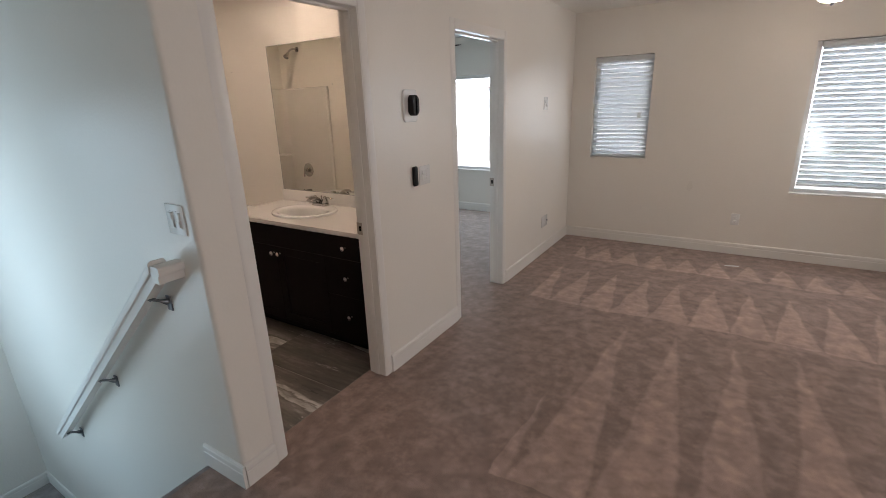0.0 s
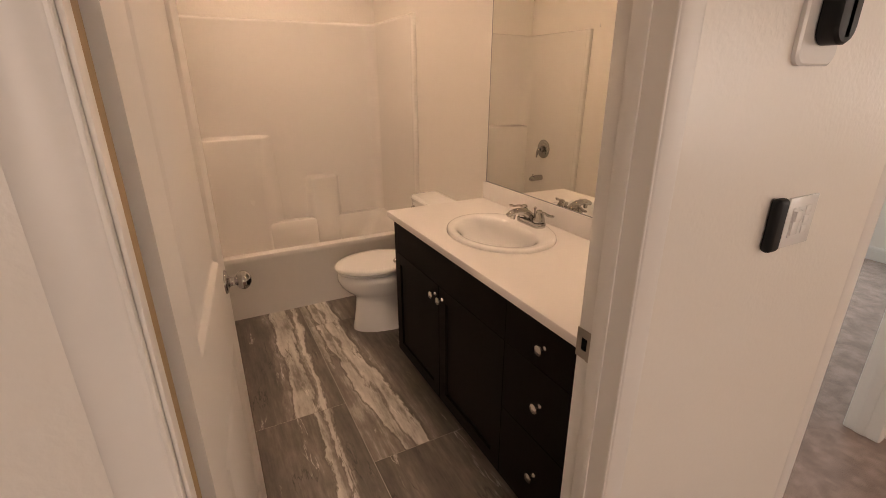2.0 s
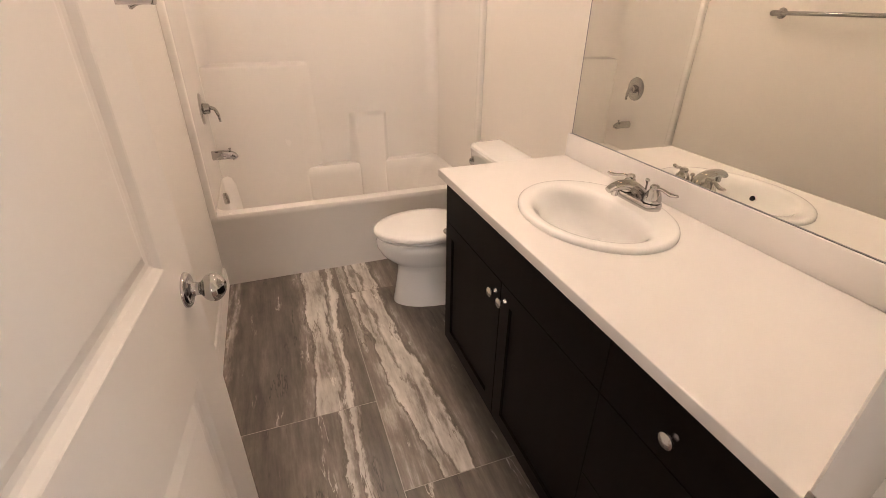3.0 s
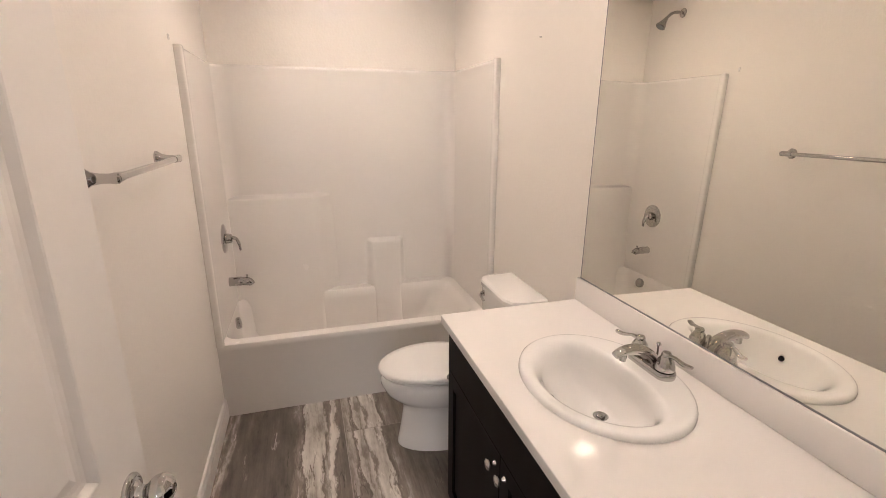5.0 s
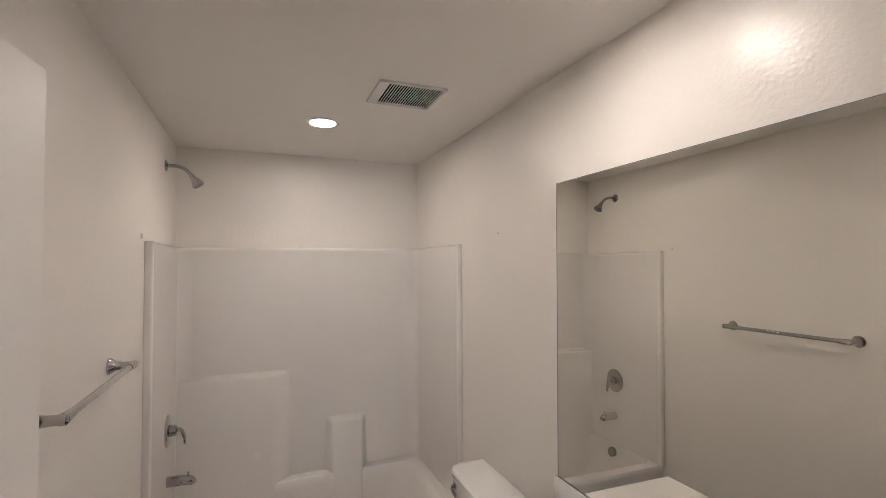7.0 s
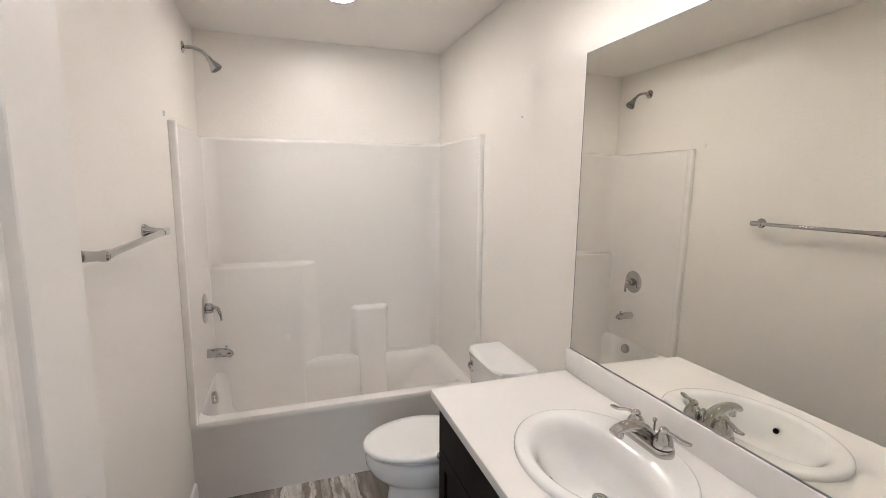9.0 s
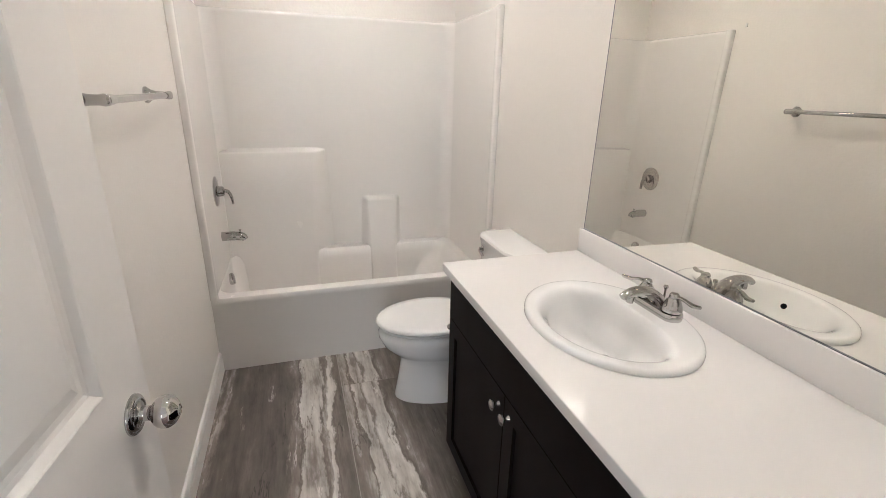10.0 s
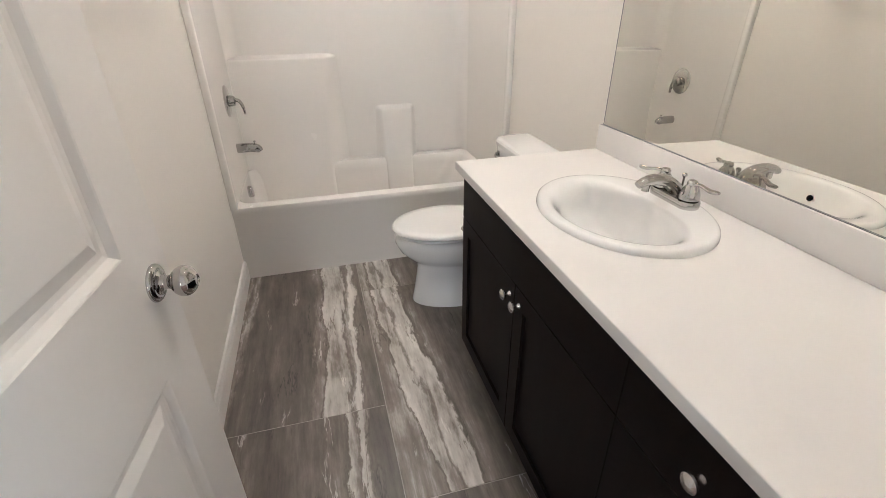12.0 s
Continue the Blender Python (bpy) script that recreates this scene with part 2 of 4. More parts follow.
# greyer copy of the carpet: the stairwell's bluish light is put into its colour
STAIR_CARPET_BLUE_LIT = carpet_material("stair_carpet_blue_lit", (0.27, 0.235, 0.235), ())
LAMP = glow("lamp_diffuser", LAMP_COLOUR, DOWNLIGHT)
FAN_LAMP = glow("fan_lamp_glass", (1.0, 0.83, 0.62), 78.0)
FAN_WOOD = material("dark_fan_wood", (0.035, 0.024, 0.018), 0.4, vary=0.3, scale=10, stretch=(0.2, 1, 1))
STUCCO = material("stucco", (0.88, 0.87, 0.84), 0.9, vary=0.08, scale=2, grain=60, bump=0.3)
# far panes paled: the daylight glare over them is put into the colour
GLARE_PANE = material("far_pane_glare", (0.62, 0.65, 0.68), 0.2, vary=0.05)
ROOFTILE = material("roof_tile", (0.50, 0.46, 0.42), 0.85, vary=0.25, scale=5, grain=20, bump=0.4)
SOIL = material("dry_ground", (0.44, 0.42, 0.39), 0.95, vary=0.2, scale=0.5, grain=20, bump=0.3)
MIRROR = bpy.data.materials.new("mirror_glass")
MIRROR.use_nodes = True
mb = MIRROR.node_tree.nodes["Principled BSDF"]
mb.inputs["Base Color"].default_value, mb.inputs["Metallic"].default_value, mb.inputs["Roughness"].default_value = (0.86, 0.852, 0.80, 1), 1.0, 0.005
GLASS = bpy.data.materials.new("window_glass")
GLASS.use_nodes = True
gb = GLASS.node_tree.nodes["Principled BSDF"]
gb.inputs["Base Color"].default_value, gb.inputs["Transmission Weight"].default_value, gb.inputs["Roughness"].default_value, gb.inputs["IOR"].default_value = (0.97, 0.99, 0.98, 1), 1.0, 0.0, 1.45


# ---- shapes ----
def box(bm, x0, x1, y0, y1, z0, z1, bevel=0.0, seg=2):
    r = bmesh.ops.create_cube(bm, size=1.0)
    for v in r["verts"]:
        v.co = Vector(((x0 + x1) / 2 + v.co.x * (x1 - x0), (y0 + y1) / 2 + v.co.y * (y1 - y0), (z0 + z1) / 2 + v.co.z * (z1 - z0)))
    if bevel:
        edges = list({e for v in r["verts"] for e in v.link_edges})
        bmesh.ops.bevel(bm, geom=edges, offset=bevel, segments=seg, affect="EDGES", profile=0.5)


def prism(bm, pts, z0, z1):
    low = [bm.verts.new((x, y, z0)) for x, y in pts]
    top = [bm.verts.new((x, y, z1)) for x, y in pts]
    n = len(pts)
    bm.faces.new(low[::-1])
    bm.faces.new(top)
    for i in range(n):
        bm.faces.new((low[i], low[(i + 1) % n], top[(i + 1) % n], top[i]))


def rings(bm, loops, close=True, cap0=True, cap1=True):
    rows = [[bm.verts.new(p) for p in loop] for loop in loops]
    n = len(rows[0])
    for a, b in zip(rows, rows[1:]):
        for i in range(n if close else n - 1):
            j = (i + 1) % n
            bm.faces.new((a[i], a[j], b[j], b[i]))
    if cap0:
        bm.faces.new(rows[0][::-1])
    if cap1:
        bm.faces.new(rows[-1])


def lathe(bm, profile, m, seg=24):
    """profile: (radius, height) pairs, turned about m's z axis."""
    ends = {"cap0": profile[0][0] < 0.001, "cap1": profile[-1][0] < 0.001}
    rings(bm, [[m @ Vector((max(r, 1e-4) * math.cos(2 * math.pi * i / seg), max(r, 1e-4) * math.sin(2 * math.pi * i / seg), h)) for i in range(seg)] for r, h in profile], **ends)


def tube(bm, pts, radii, seg=12, flat=1.0):
    pts = [Vector(p) for p in pts]
    radii = radii if isinstance(radii, (list, tuple)) else [radii] * len(pts)
    loops, side = [], None
    for i, p in enumerate(pts):
        d = (pts[min(i + 1, len(pts) - 1)] - pts[max(i - 1, 0)]).normalized()
        if side is None:
            side = d.cross(Vector((0, 0, 1)) if abs(d.z) < 0.9 else Vector((1, 0, 0))).normalized()
        side = (side - d * side.dot(d)).normalized()
        up = side.cross(d)
        loops.append([p + (side * math.cos(2 * math.pi * k / seg) + up * math.sin(2 * math.pi * k / seg) * flat) * radii[i] for k in range(seg)])
    rings(bm, loops)


def curve_points(pts, n=6):
    """A smooth line through the points."""
    pts = [Vector(p) for p in pts]
    out = []
    for i in range(len(pts) - 1):
        p0, p1, p2, p3 = pts[max(i - 1, 0)], pts[i], pts[i + 1], pts[min(i + 2, len(pts) - 1)]
        for k in range(n):
            t = k / n
            out.append(0.5 * (2 * p1 + (p2 - p0) * t + (2 * p0 - 5 * p1 + 4 * p2 - p3) * t * t + (3 * p1 - p0 - 3 * p2 + p3) * t ** 3))
    return out + [pts[-1]]


def rounded(x0, x1, y0, y1, r, n=6):
    """A rectangle with round corners, as points; r: one radius or four, from the corner x1, y1 on, anticlockwise."""
    rs = r if isinstance(r, (list, tuple)) else (r,) * 4
    pts = []
    for k, (cx, cy, sx, sy) in enumerate(((x1, y1, -1, -1), (x0, y1, 1, -1), (x0, y0, 1, 1), (x1, y0, -1, 1))):
        for i in range(n + 1):
            a = math.pi / 2 * (k + i / n)
            pts.append((cx + sx * rs[k] + rs[k] * math.cos(a), cy + sy * rs[k] + rs[k] * math.sin(a)))
    return pts


def at_z(pts, z):
    return [(x, y, z) for x, y in pts]


def mesh_of(name, bm, mat, smooth=35):
    bmesh.ops.recalc_face_normals(bm, faces=bm.faces)
    me = bpy.data.meshes.new(name)
    bm.to_mesh(me)
    bm.free()
    me.materials.append(mat)
    if smooth:
        me.polygons.foreach_set("use_smooth", [True] * len(me.polygons))
        me.set_sharp_from_angle(angle=radians(smooth))
    return me


def part(name, bm, mat, parent, label="", smooth=35):
    """One mesh under a thing or under a part; its points are given in the world."""
    ob = new(name, mesh_of(name, bm, mat, smooth))
    ob.parent = parent
    m, p = Matrix.Identity(4), parent
    while p:
        m = p.matrix_basis if p.parent is None else m
        p = p.parent
    ob.matrix_parent_inverse = m.inverted() if parent.parent is None else Matrix.Identity(4)
    return tagged(ob, label)


def thing(name, place, label, category, group="", kind=""):
    ob = new(name)
    ob.empty_display_size = 0.1
    ob.matrix_basis = Matrix.Translation(place)
    return tagged(ob, label, category, group, kind)


def solo(name, bm, mat, label, category, kind="", group="", smooth=35):
    return tagged(new(name, mesh_of(name, bm, mat, smooth)), label, category, group, kind)


def structure(name, bm, mat, label, category, smooth=35):
    return solo(name, bm, mat, label, category, "structure", "", smooth)


BM = bmesh.new


# ---- setting ----
H = 2.463           # ceilings
BACK = -3.19        # far wall of the bathroom
WIDE = 1.52         # bathroom, from wall to wall
DOOR_A, DOOR_B = 0.094, 0.850      # bathroom doorway, clear
BED_A, BED_B = 1.787, 2.543        # bedroom doorway, clear
HEAD = 2.045

bm = BM()
r = 0.022
corner = [(-r + r * math.sin(a), -0.132 + r - r * math.cos(a)) for a in [math.pi / 2 * k / 6 for k in range(7)]]
prism(bm, [(-3.31, -0.132)] + corner + [(0, 0), (-3.31, 0)], -1.7, H)
structure("wall_stair", bm, PAINT, "off-white painted wall between the stairs and the bathroom", "wall")

bm = BM()
box(bm, -0.12, 0, 0, DOOR_A - 0.019, 0, H)
box(bm, -0.12, 0, DOOR_A - 0.019, DOOR_B + 0.019, HEAD + 0.019, H)
box(bm, -0.12, 0, DOOR_B + 0.019, BED_A - 0.019, 0, H)
box(bm, -0.12, 0, BED_A - 0.019, BED_B + 0.019, HEAD + 0.019, H)
box(bm, -0.12, 0, BED_B + 0.019, 4.53, 0, H)
structure("wall_landing", bm, PAINT, "off-white painted wall with two doorways", "wall")

bm = BM()
box(bm, -3.31, -0.12, WIDE, WIDE + 0.12, 0, H)
structure("wall_mirror", bm, PAINT, "off-white painted bathroom wall behind the vanity", "wall")
bm = BM()
box(bm, BACK - 0.12, BACK, 0, WIDE, 0, H)
structure("wall_tub", bm, PAINT, "off-white painted wall at the end of the bathtub", "wall")


def wall_with_window(name, axis, a0, a1, w0, w1, z0, z1, front, back, low, label):
    """A wall along an axis from a0 to a1 with one opening; front and back are its faces."""
    b = BM()
    for p, q, lo, hi in ((a0, w0, low, H), (w1, a1, low, H), (w0, w1, low, z0), (w0, w1, z1, H)):
        if axis == "x":
            box(b, p, q, front, back, lo, hi)
        else:
            box(b, front, back, p, q, lo, hi)
    return structure(name, b, PAINT, label, "wall")


bm = BM()
for x0, x1, z0, z1 in ((0, 0.238, 0, H), (0.238, 0.826, 0, 0.94), (0.238, 0.826, 2.005, H), (0.826, 2.13, 0, H), (2.13, 3.35, 0, 0.655), (2.13, 3.35, 2.0, H), (3.35, 4.3, 0, H)):
    box(bm, x0, x1, 4.39, 4.53, z0, z1)
structure("wall_north", bm, PAINT, "off-white loft wall with two blinded windows", "wall")
wall_with_window("wall_bedroom", "x", -3.31, -0.12, -2.12, -0.88, 0.61, 1.96, 5.12, 5.26, 0, "pale bedroom wall with one wide bright window")
bm = BM()
box(bm, -3.43, -3.31, WIDE + 0.12, 5.26, 0, H)
structure("wall_bedroom_side", bm, PAINT, "pale painted side wall of the bedroom", "wall")
bm = BM()
box(bm, -0.12, 0, 4.53, 5.26, 0, H)
structure("wall_bedroom_return", bm, PAINT, "pale painted end wall of the bedroom", "wall")
bm = BM()
for y0, y1, z0, z1 in ((-2.72, -1.2, 0, H), (-1.2, 0.2, 0, 0.65), (-1.2, 0.2, 2.0, H), (0.2, 4.53, 0, H)):
    box(bm, 4.3, 4.42, y0, y1, z0, z1)
structure("wall_east", bm, PAINT, "off-white painted side wall of the loft with one window", "wall")
bm = BM()
box(bm, 0.0, 4.3, -2.72, -2.6, 0, H)
structure("wall_south", bm, PAINT, "off-white painted wall behind the landing", "wall")
bm = BM()
box(bm, -0.12, 0, -2.6, -1.36, -1.7, H)
structure("wall_landing_end", bm, PAINT, "off-white painted wall beside the stairs", "wall")
wall_with_window("wall_stair_south", "x", -3.31, -0.12, -2.72, -1.58, -0.30, 1.70, -1.36, -1.48, -1.7, "off-white stairwell wall with one window")
bm = BM()
box(bm, -3.31, -3.19, -1.36, -0.128, -1.7, H)
structure("wall_stair_end", bm, PAINT, "off-white painted wall at the foot of the stairs", "wall")

bm = BM()
box(bm, -3.31, 0, 0, WIDE + 0.12, H, H + 0.1)
structure("ceiling_bathroom", bm, CEILING_PAINT, "off-white painted bathroom ceiling", "ceiling")
bm = BM()
box(bm, 0, 4.42, -2.72, 4.53, H, H + 0.1)
box(bm, -3.31, 0, -1.48, 0, H, H + 0.1)
structure("ceiling_loft", bm, CEILING_PAINT, "off-white painted ceiling of loft and stairs", "ceiling")
bm = BM()
box(bm, -3.43, 0, WIDE + 0.12, 5.26, H, H + 0.1)
structure("ceiling_bedroom", bm, CEILING_PAINT, "off-white painted bedroom ceiling", "ceiling")

# carpet of the loft, landing and bedroom
bm = BM()
box(bm, -0.135, 4.3, -0.14, 4.39, -0.2, 0.0)
box(bm, -0.26, 4.3, -1.36, -0.14, -0.2, 0.0, 0.0)
box(bm, 0.0, 4.3, -2.6, -1.36, -0.2, 0.0)
box(bm, -3.31, -0.135, WIDE + 0.12, 5.12, -0.2, 0.0)
structure("floor_carpet", bm, CARPET, "grey-brown cut-pile carpet with vacuum marks", "carpet")

# stairs down from the landing
RISE, RUN = 0.191, 0.232
stairs = thing("stairs", (-0.26, -0.75, -1.7), "carpeted stairs going down beside a white wall", "stairs", kind="structure")
for k in range(9):
    bm = BM()
    x1 = -0.26 - RUN * (k - 1)
    x0 = x1 - RUN if k < 8 else -3.19
    z = -RISE * k
    if k == 0:
        box(bm, -0.285, -0.24, -1.36, -0.134, -0.05, 0.002, 0.018, 3)
    else:
        box(bm, x0 - 0.02 if k < 8 else x0, x1, -1.36, -0.134, z - (RISE if k < 8 else 0.1), z, 0.016, 3)
    part("step", bm, STAIR_CARPET_BLUE_LIT, stairs)


def baseboard(name, p, q, inward, z=0.0, height=0.115):
    """A moulded baseboard from p to q; inward: the way out of the wall."""
    p, q, n = Vector((*p, z)), Vector((*q, z)), Vector((*inward, 0))
    b = BM()
    prof = [(0, 0), (0.014, 0), (0.014, height - 0.040), (0.0115, height - 0.036), (0.0135, height - 0.030), (0.0125, height - 0.012), (0.008, height - 0.003), (0.0, height)]
    rings(b, [[e + n * d + Vector((0, 0, h)) for d, h in prof] for e in (p, q)])
    return structure(name, b, TRIM, "white moulded baseboard", "baseboard", smooth=20)


CAS = 0.064
baseboard("baseboard", (0, -0.128), (0, DOOR_A - CAS), (1, 0))
baseboard("baseboard", (0, DOOR_B + CAS), (0, BED_A - CAS), (1, 0))
baseboard("baseboard", (0, BED_B + CAS), (0, 4.39), (1, 0))
baseboard("baseboard", (0.0, 4.39), (4.3, 4.39), (0, -1))
baseboard("baseboard", (-0.285, -0.132), (0.0125, -0.132), (0, -1))
baseboard("baseboard", (-2.425, 0), (-0.16, 0), (0, 1))
baseboard("baseboard", (-2.425, WIDE), (-1.53, WIDE), (0, -1))
baseboard("baseboard", (-3.31, 5.12), (-0.12, 5.12), (0, -1))
baseboard("baseboard", (-3.19, -1.36), (-3.19, -0.14), (1, 0), -8 * RISE)
baseboard("baseboard", (-3.19, -0.132), (-2.12, -0.132), (0, -1), -8 * RISE)
baseboard("baseboard", (4.3, -2.6), (4.3, 4.39), (-1, 0))


# ---- doorways ----
def doorway(name, a, b_, label, bare=False):
    frame_ = thing(name, (-0.06, (a + b_) / 2, 0), label, "door frame", kind="structure")
    for lo, hi in ((a - 0.019, a), (b_, b_ + 0.019)):
        b = BM()
        box(b, -0.122, 0.002, lo, hi, 0, HEAD + 0.019, 0.0015, 1)
        part("jamb", b, TRIM, frame_)
    b = BM()
    box(b, -0.122, 0.002, a, b_, HEAD, HEAD + 0.019, 0.0015, 1)
    part("head_jamb", b, TRIM, frame_)
    b = BM()
    box(b, -0.083, -0.045, b_ - 0.005, b_, 0, HEAD, 0.002, 2)
    part("door_stop", b, TRIM, frame_)
    b = BM()
    box(b, -0.052, -0.014, a, a + 0.006, 0, HEAD, 0.002, 2)
    part("door_stop", b, TRIM, frame_)
    if bare:
        b = BM()
        box(b, -0.1215, -0.053, a, a + 0.002, 0.0, HEAD)
        part("hinge_rebate", b, RAWWOOD, frame_, "bare yellow-brown wood strip in the hinge rebate")
    b = BM()
    box(b, -0.083, -0.045, a + 0.006, b_ - 0.005, HEAD - 0.011, HEAD, 0.003, 2)
    part("door_stop", b, TRIM, frame_)
    for x0, x1, sx in ((0.0, 0.0055, 1), (-0.126, -0.12, -1)):
        for lo, hi in ((a - CAS, a - 0.004), (b_ + 0.004, b_ + CAS)):
            b = BM()
            face, wall = (x1, x0) if sx > 0 else (x0, x1)
            out = lo if lo < a else hi
            inn = hi if lo < a else lo
            k = 1 if inn > out else -1
            prof = [(wall, out), (wall + 0.35 * (face - wall), out + k * 0.003), (wall + 0.8 * (face - wall), out + k * 0.011), (face, out + k * 0.020), (face, inn - k * 0.005), (wall + 0.6 * (face - wall), inn - k * 0.0015), (wall, inn)]
            rings(b, [at_z(prof, z) for z in (0, HEAD + CAS)])
            part("casing", b, TRIM, frame_, smooth=50)
        b = BM()
        box(b, x0, x1, a - 0.004, b_ + 0.004, HEAD + 0.004, HEAD + CAS, 0.0028, 3)
        part("head_casing", b, TRIM, frame_)
    b = BM()
    y = b_ - 0.0015
    for u0, u1, z0, z1 in ((-0.124, -0.110, 0.895, 0.965), (-0.094, -0.071, 0.893, 0.965), (-0.110, -0.094, 0.895, 0.915), (-0.110, -0.094, 0.945, 0.965)):
        box(b, u0, u1, y, b_ + 0.001, z0, z1)
    part("strike_plate", b, SATIN, frame_, "satin nickel strike plate")
    # flat dark patch in place of the shaded latch hole
    b = BM()
    box(b, -0.110, -0.094, b_ - 0.0005, b_ + 0.001, 0.915, 0.945)
    part("latch_hole_shade", b, HOLE_SHADE, frame_)
    return frame_


doorway("door_frame_1", DOOR_A, DOOR_B, "white painted frame of the bathroom doorway", True)
doorway("door_frame_2", BED_A, BED_B, "white painted frame of the bedroom doorway")


# ---- windows ----
def window(name, axis, w0, w1, z0, z1, outer, inward, label, rail=True):
    """A white vinyl window set at the outer side of its opening along x."""
    o = thing(name, ((w0 + w1) / 2, outer, z0), label, "window", kind="structure")
    y0, y1 = sorted((outer, outer - inward * -0.06))
    for u0, u1, v0, v1 in ((w0, w0 + 0.045, z0, z1), (w1 - 0.045, w1, z0, z1), (w0 + 0.045, w1 - 0.045, z0, z0 + 0.045), (w0 + 0.045, w1 - 0.045, z1 - 0.045, z1)):
        b = BM()
        box(b, u0, u1, y0, y1, v0, v1, 0.004, 2)
        part("window_frame", b, VINYL, o)
    mid = (z0 + z1) / 2
    if rail:
        b = BM()
        box(b, w0 + 0.045, w1 - 0.045, y0 + 0.01, y1 - 0.01, mid - 0.02, mid + 0.02, 0.004, 2)
        part("meeting_rail", b, VINYL, o)
    for v0, v1 in ((z0 + 0.045, mid - 0.02), (mid + 0.02, z1 - 0.045)) if rail else ((z0 + 0.045, z1 - 0.045),):
        b = BM()
        box(b, w0 + 0.045, w1 - 0.045, (y0 + y1) / 2 - 0.002, (y0 + y1) / 2 + 0.002, v0, v1)
        p = part("pane", b, GLASS, o)
        p.visible_shadow = False
    b = BM()
    s0, s1 = sorted((y0 if inward < 0 else y1, outer + inward * 0.135))
    box(b, w0, w1, s0, s1, z0 - 0.001, z0 + 0.012, 0.004, 2)
    part("window_sill", b, TRIM, o)
    return o


window("window_1", "x", 0.238, 0.826, 0.94, 2.005, 4.52, -1, "white vinyl window behind a lowered blind", False)
window("window_2", "x", 2.13, 3.35, 0.655, 2.0, 4.52, -1, "wide white vinyl window behind a lowered blind", False)
window("window_3", "x", -2.12, -0.88, 0.61, 1.96, 5.25, -1, "wide bare white vinyl bedroom window in glare", False)
window("window_4", "x", -2.72, -1.58, -0.30, 1.70, -1.47, 1, "white vinyl window over the stairs")

side_window = window("window_5", "x", -0.7, 0.7, 0.65, 2.0, 0.0, -1, "white vinyl window in the side wall of the loft")
side_window.matrix_basis = Matrix.Translation((4.41, -0.5, 0.65)) @ Matrix.Rotation(radians(-90), 4, "Z")


def blind(x0, x1, z0, z1, y, label, pull=None, tilt=50):
    o = thing("window_blind", ((x0 + x1) / 2, y, z0), label, "blind", "window blinds")
    b = BM()
    box(b, x0, x1, y - 0.028, y + 0.028, z1 - 0.05, z1, 0.004, 2)
    part("headrail", b, SLAT, o)
    b = BM()
    box(b, x0, x1, y - 0.026, y + 0.026, z0, z0 + 0.018, 0.005, 2)
    part("bottom_rail", b, SLAT, o)
    step = 0.0450
    count = int((z1 - 0.06 - z0 - 0.03) / step) + 1
    prof = [(-0.025, -0.0012), (-0.012, 0.0012), (0, 0.002), (0.012, 0.0012), (0.025, -0.0012)]
    a = radians(tilt)
    bm_ = BM()
    loop = [(u, v + 0.0014) for u, v in prof] + [(u, v - 0.0014) for u, v in reversed(prof)]
    rings(bm_, [[Vector((x, u * math.cos(a) - v * math.sin(a), u * math.sin(a) + v * math.cos(a))) for u, v in loop] for x in (x0 + 0.006, x1 - 0.006)])
    me = mesh_of("slat", bm_, SLAT)
    for k in range(count):
        s = new("slat", me)
        s.parent = o
        s.matrix_parent_inverse = o.matrix_basis.inverted()
        s.location = (0, y, z0 + 0.04 + k * step)
        s.rotation_euler = (random.uniform(-0.006, 0.006), random.uniform(-0.0015, 0.0015), 0)
    for x in (x0 + 0.12 * (x1 - x0), x1 - 0.12 * (x1 - x0)):
        b = BM()
        for dy in (-0.027, 0.027):
            box(b, x - 0.0012, x + 0.0012, y + dy - 0.0008, y + dy + 0.0008, z0 + 0.01, z1 - 0.03)
        part("ladder_cord", b, SLAT, o)
    if pull:
        b = BM()
        x, z = pull
        tube(b, [(x, y - 0.034, z1 - 0.04), (x - 0.004, y - 0.036, z + 0.03)], 0.0013, 6)
        part("lift_cord", b, SLAT, o)
        b = BM()
        box(b, x - 0.022, x + 0.014, y - 0.042, y - 0.036, z - 0.03, z + 0.03, 0.002, 1)
        part("tag", b, PLASTIC, o, "white cardboard tag on the cord")
    return o


blind(0.2395, 0.8245, 0.965, 2.0, 4.435, "lowered white slatted blind in the small window", (0.73, 1.40), -49)
blind(2.175, 3.342, 0.735, 1.995, 4.435, "lowered white slatted blind in the wide window", None, -47)


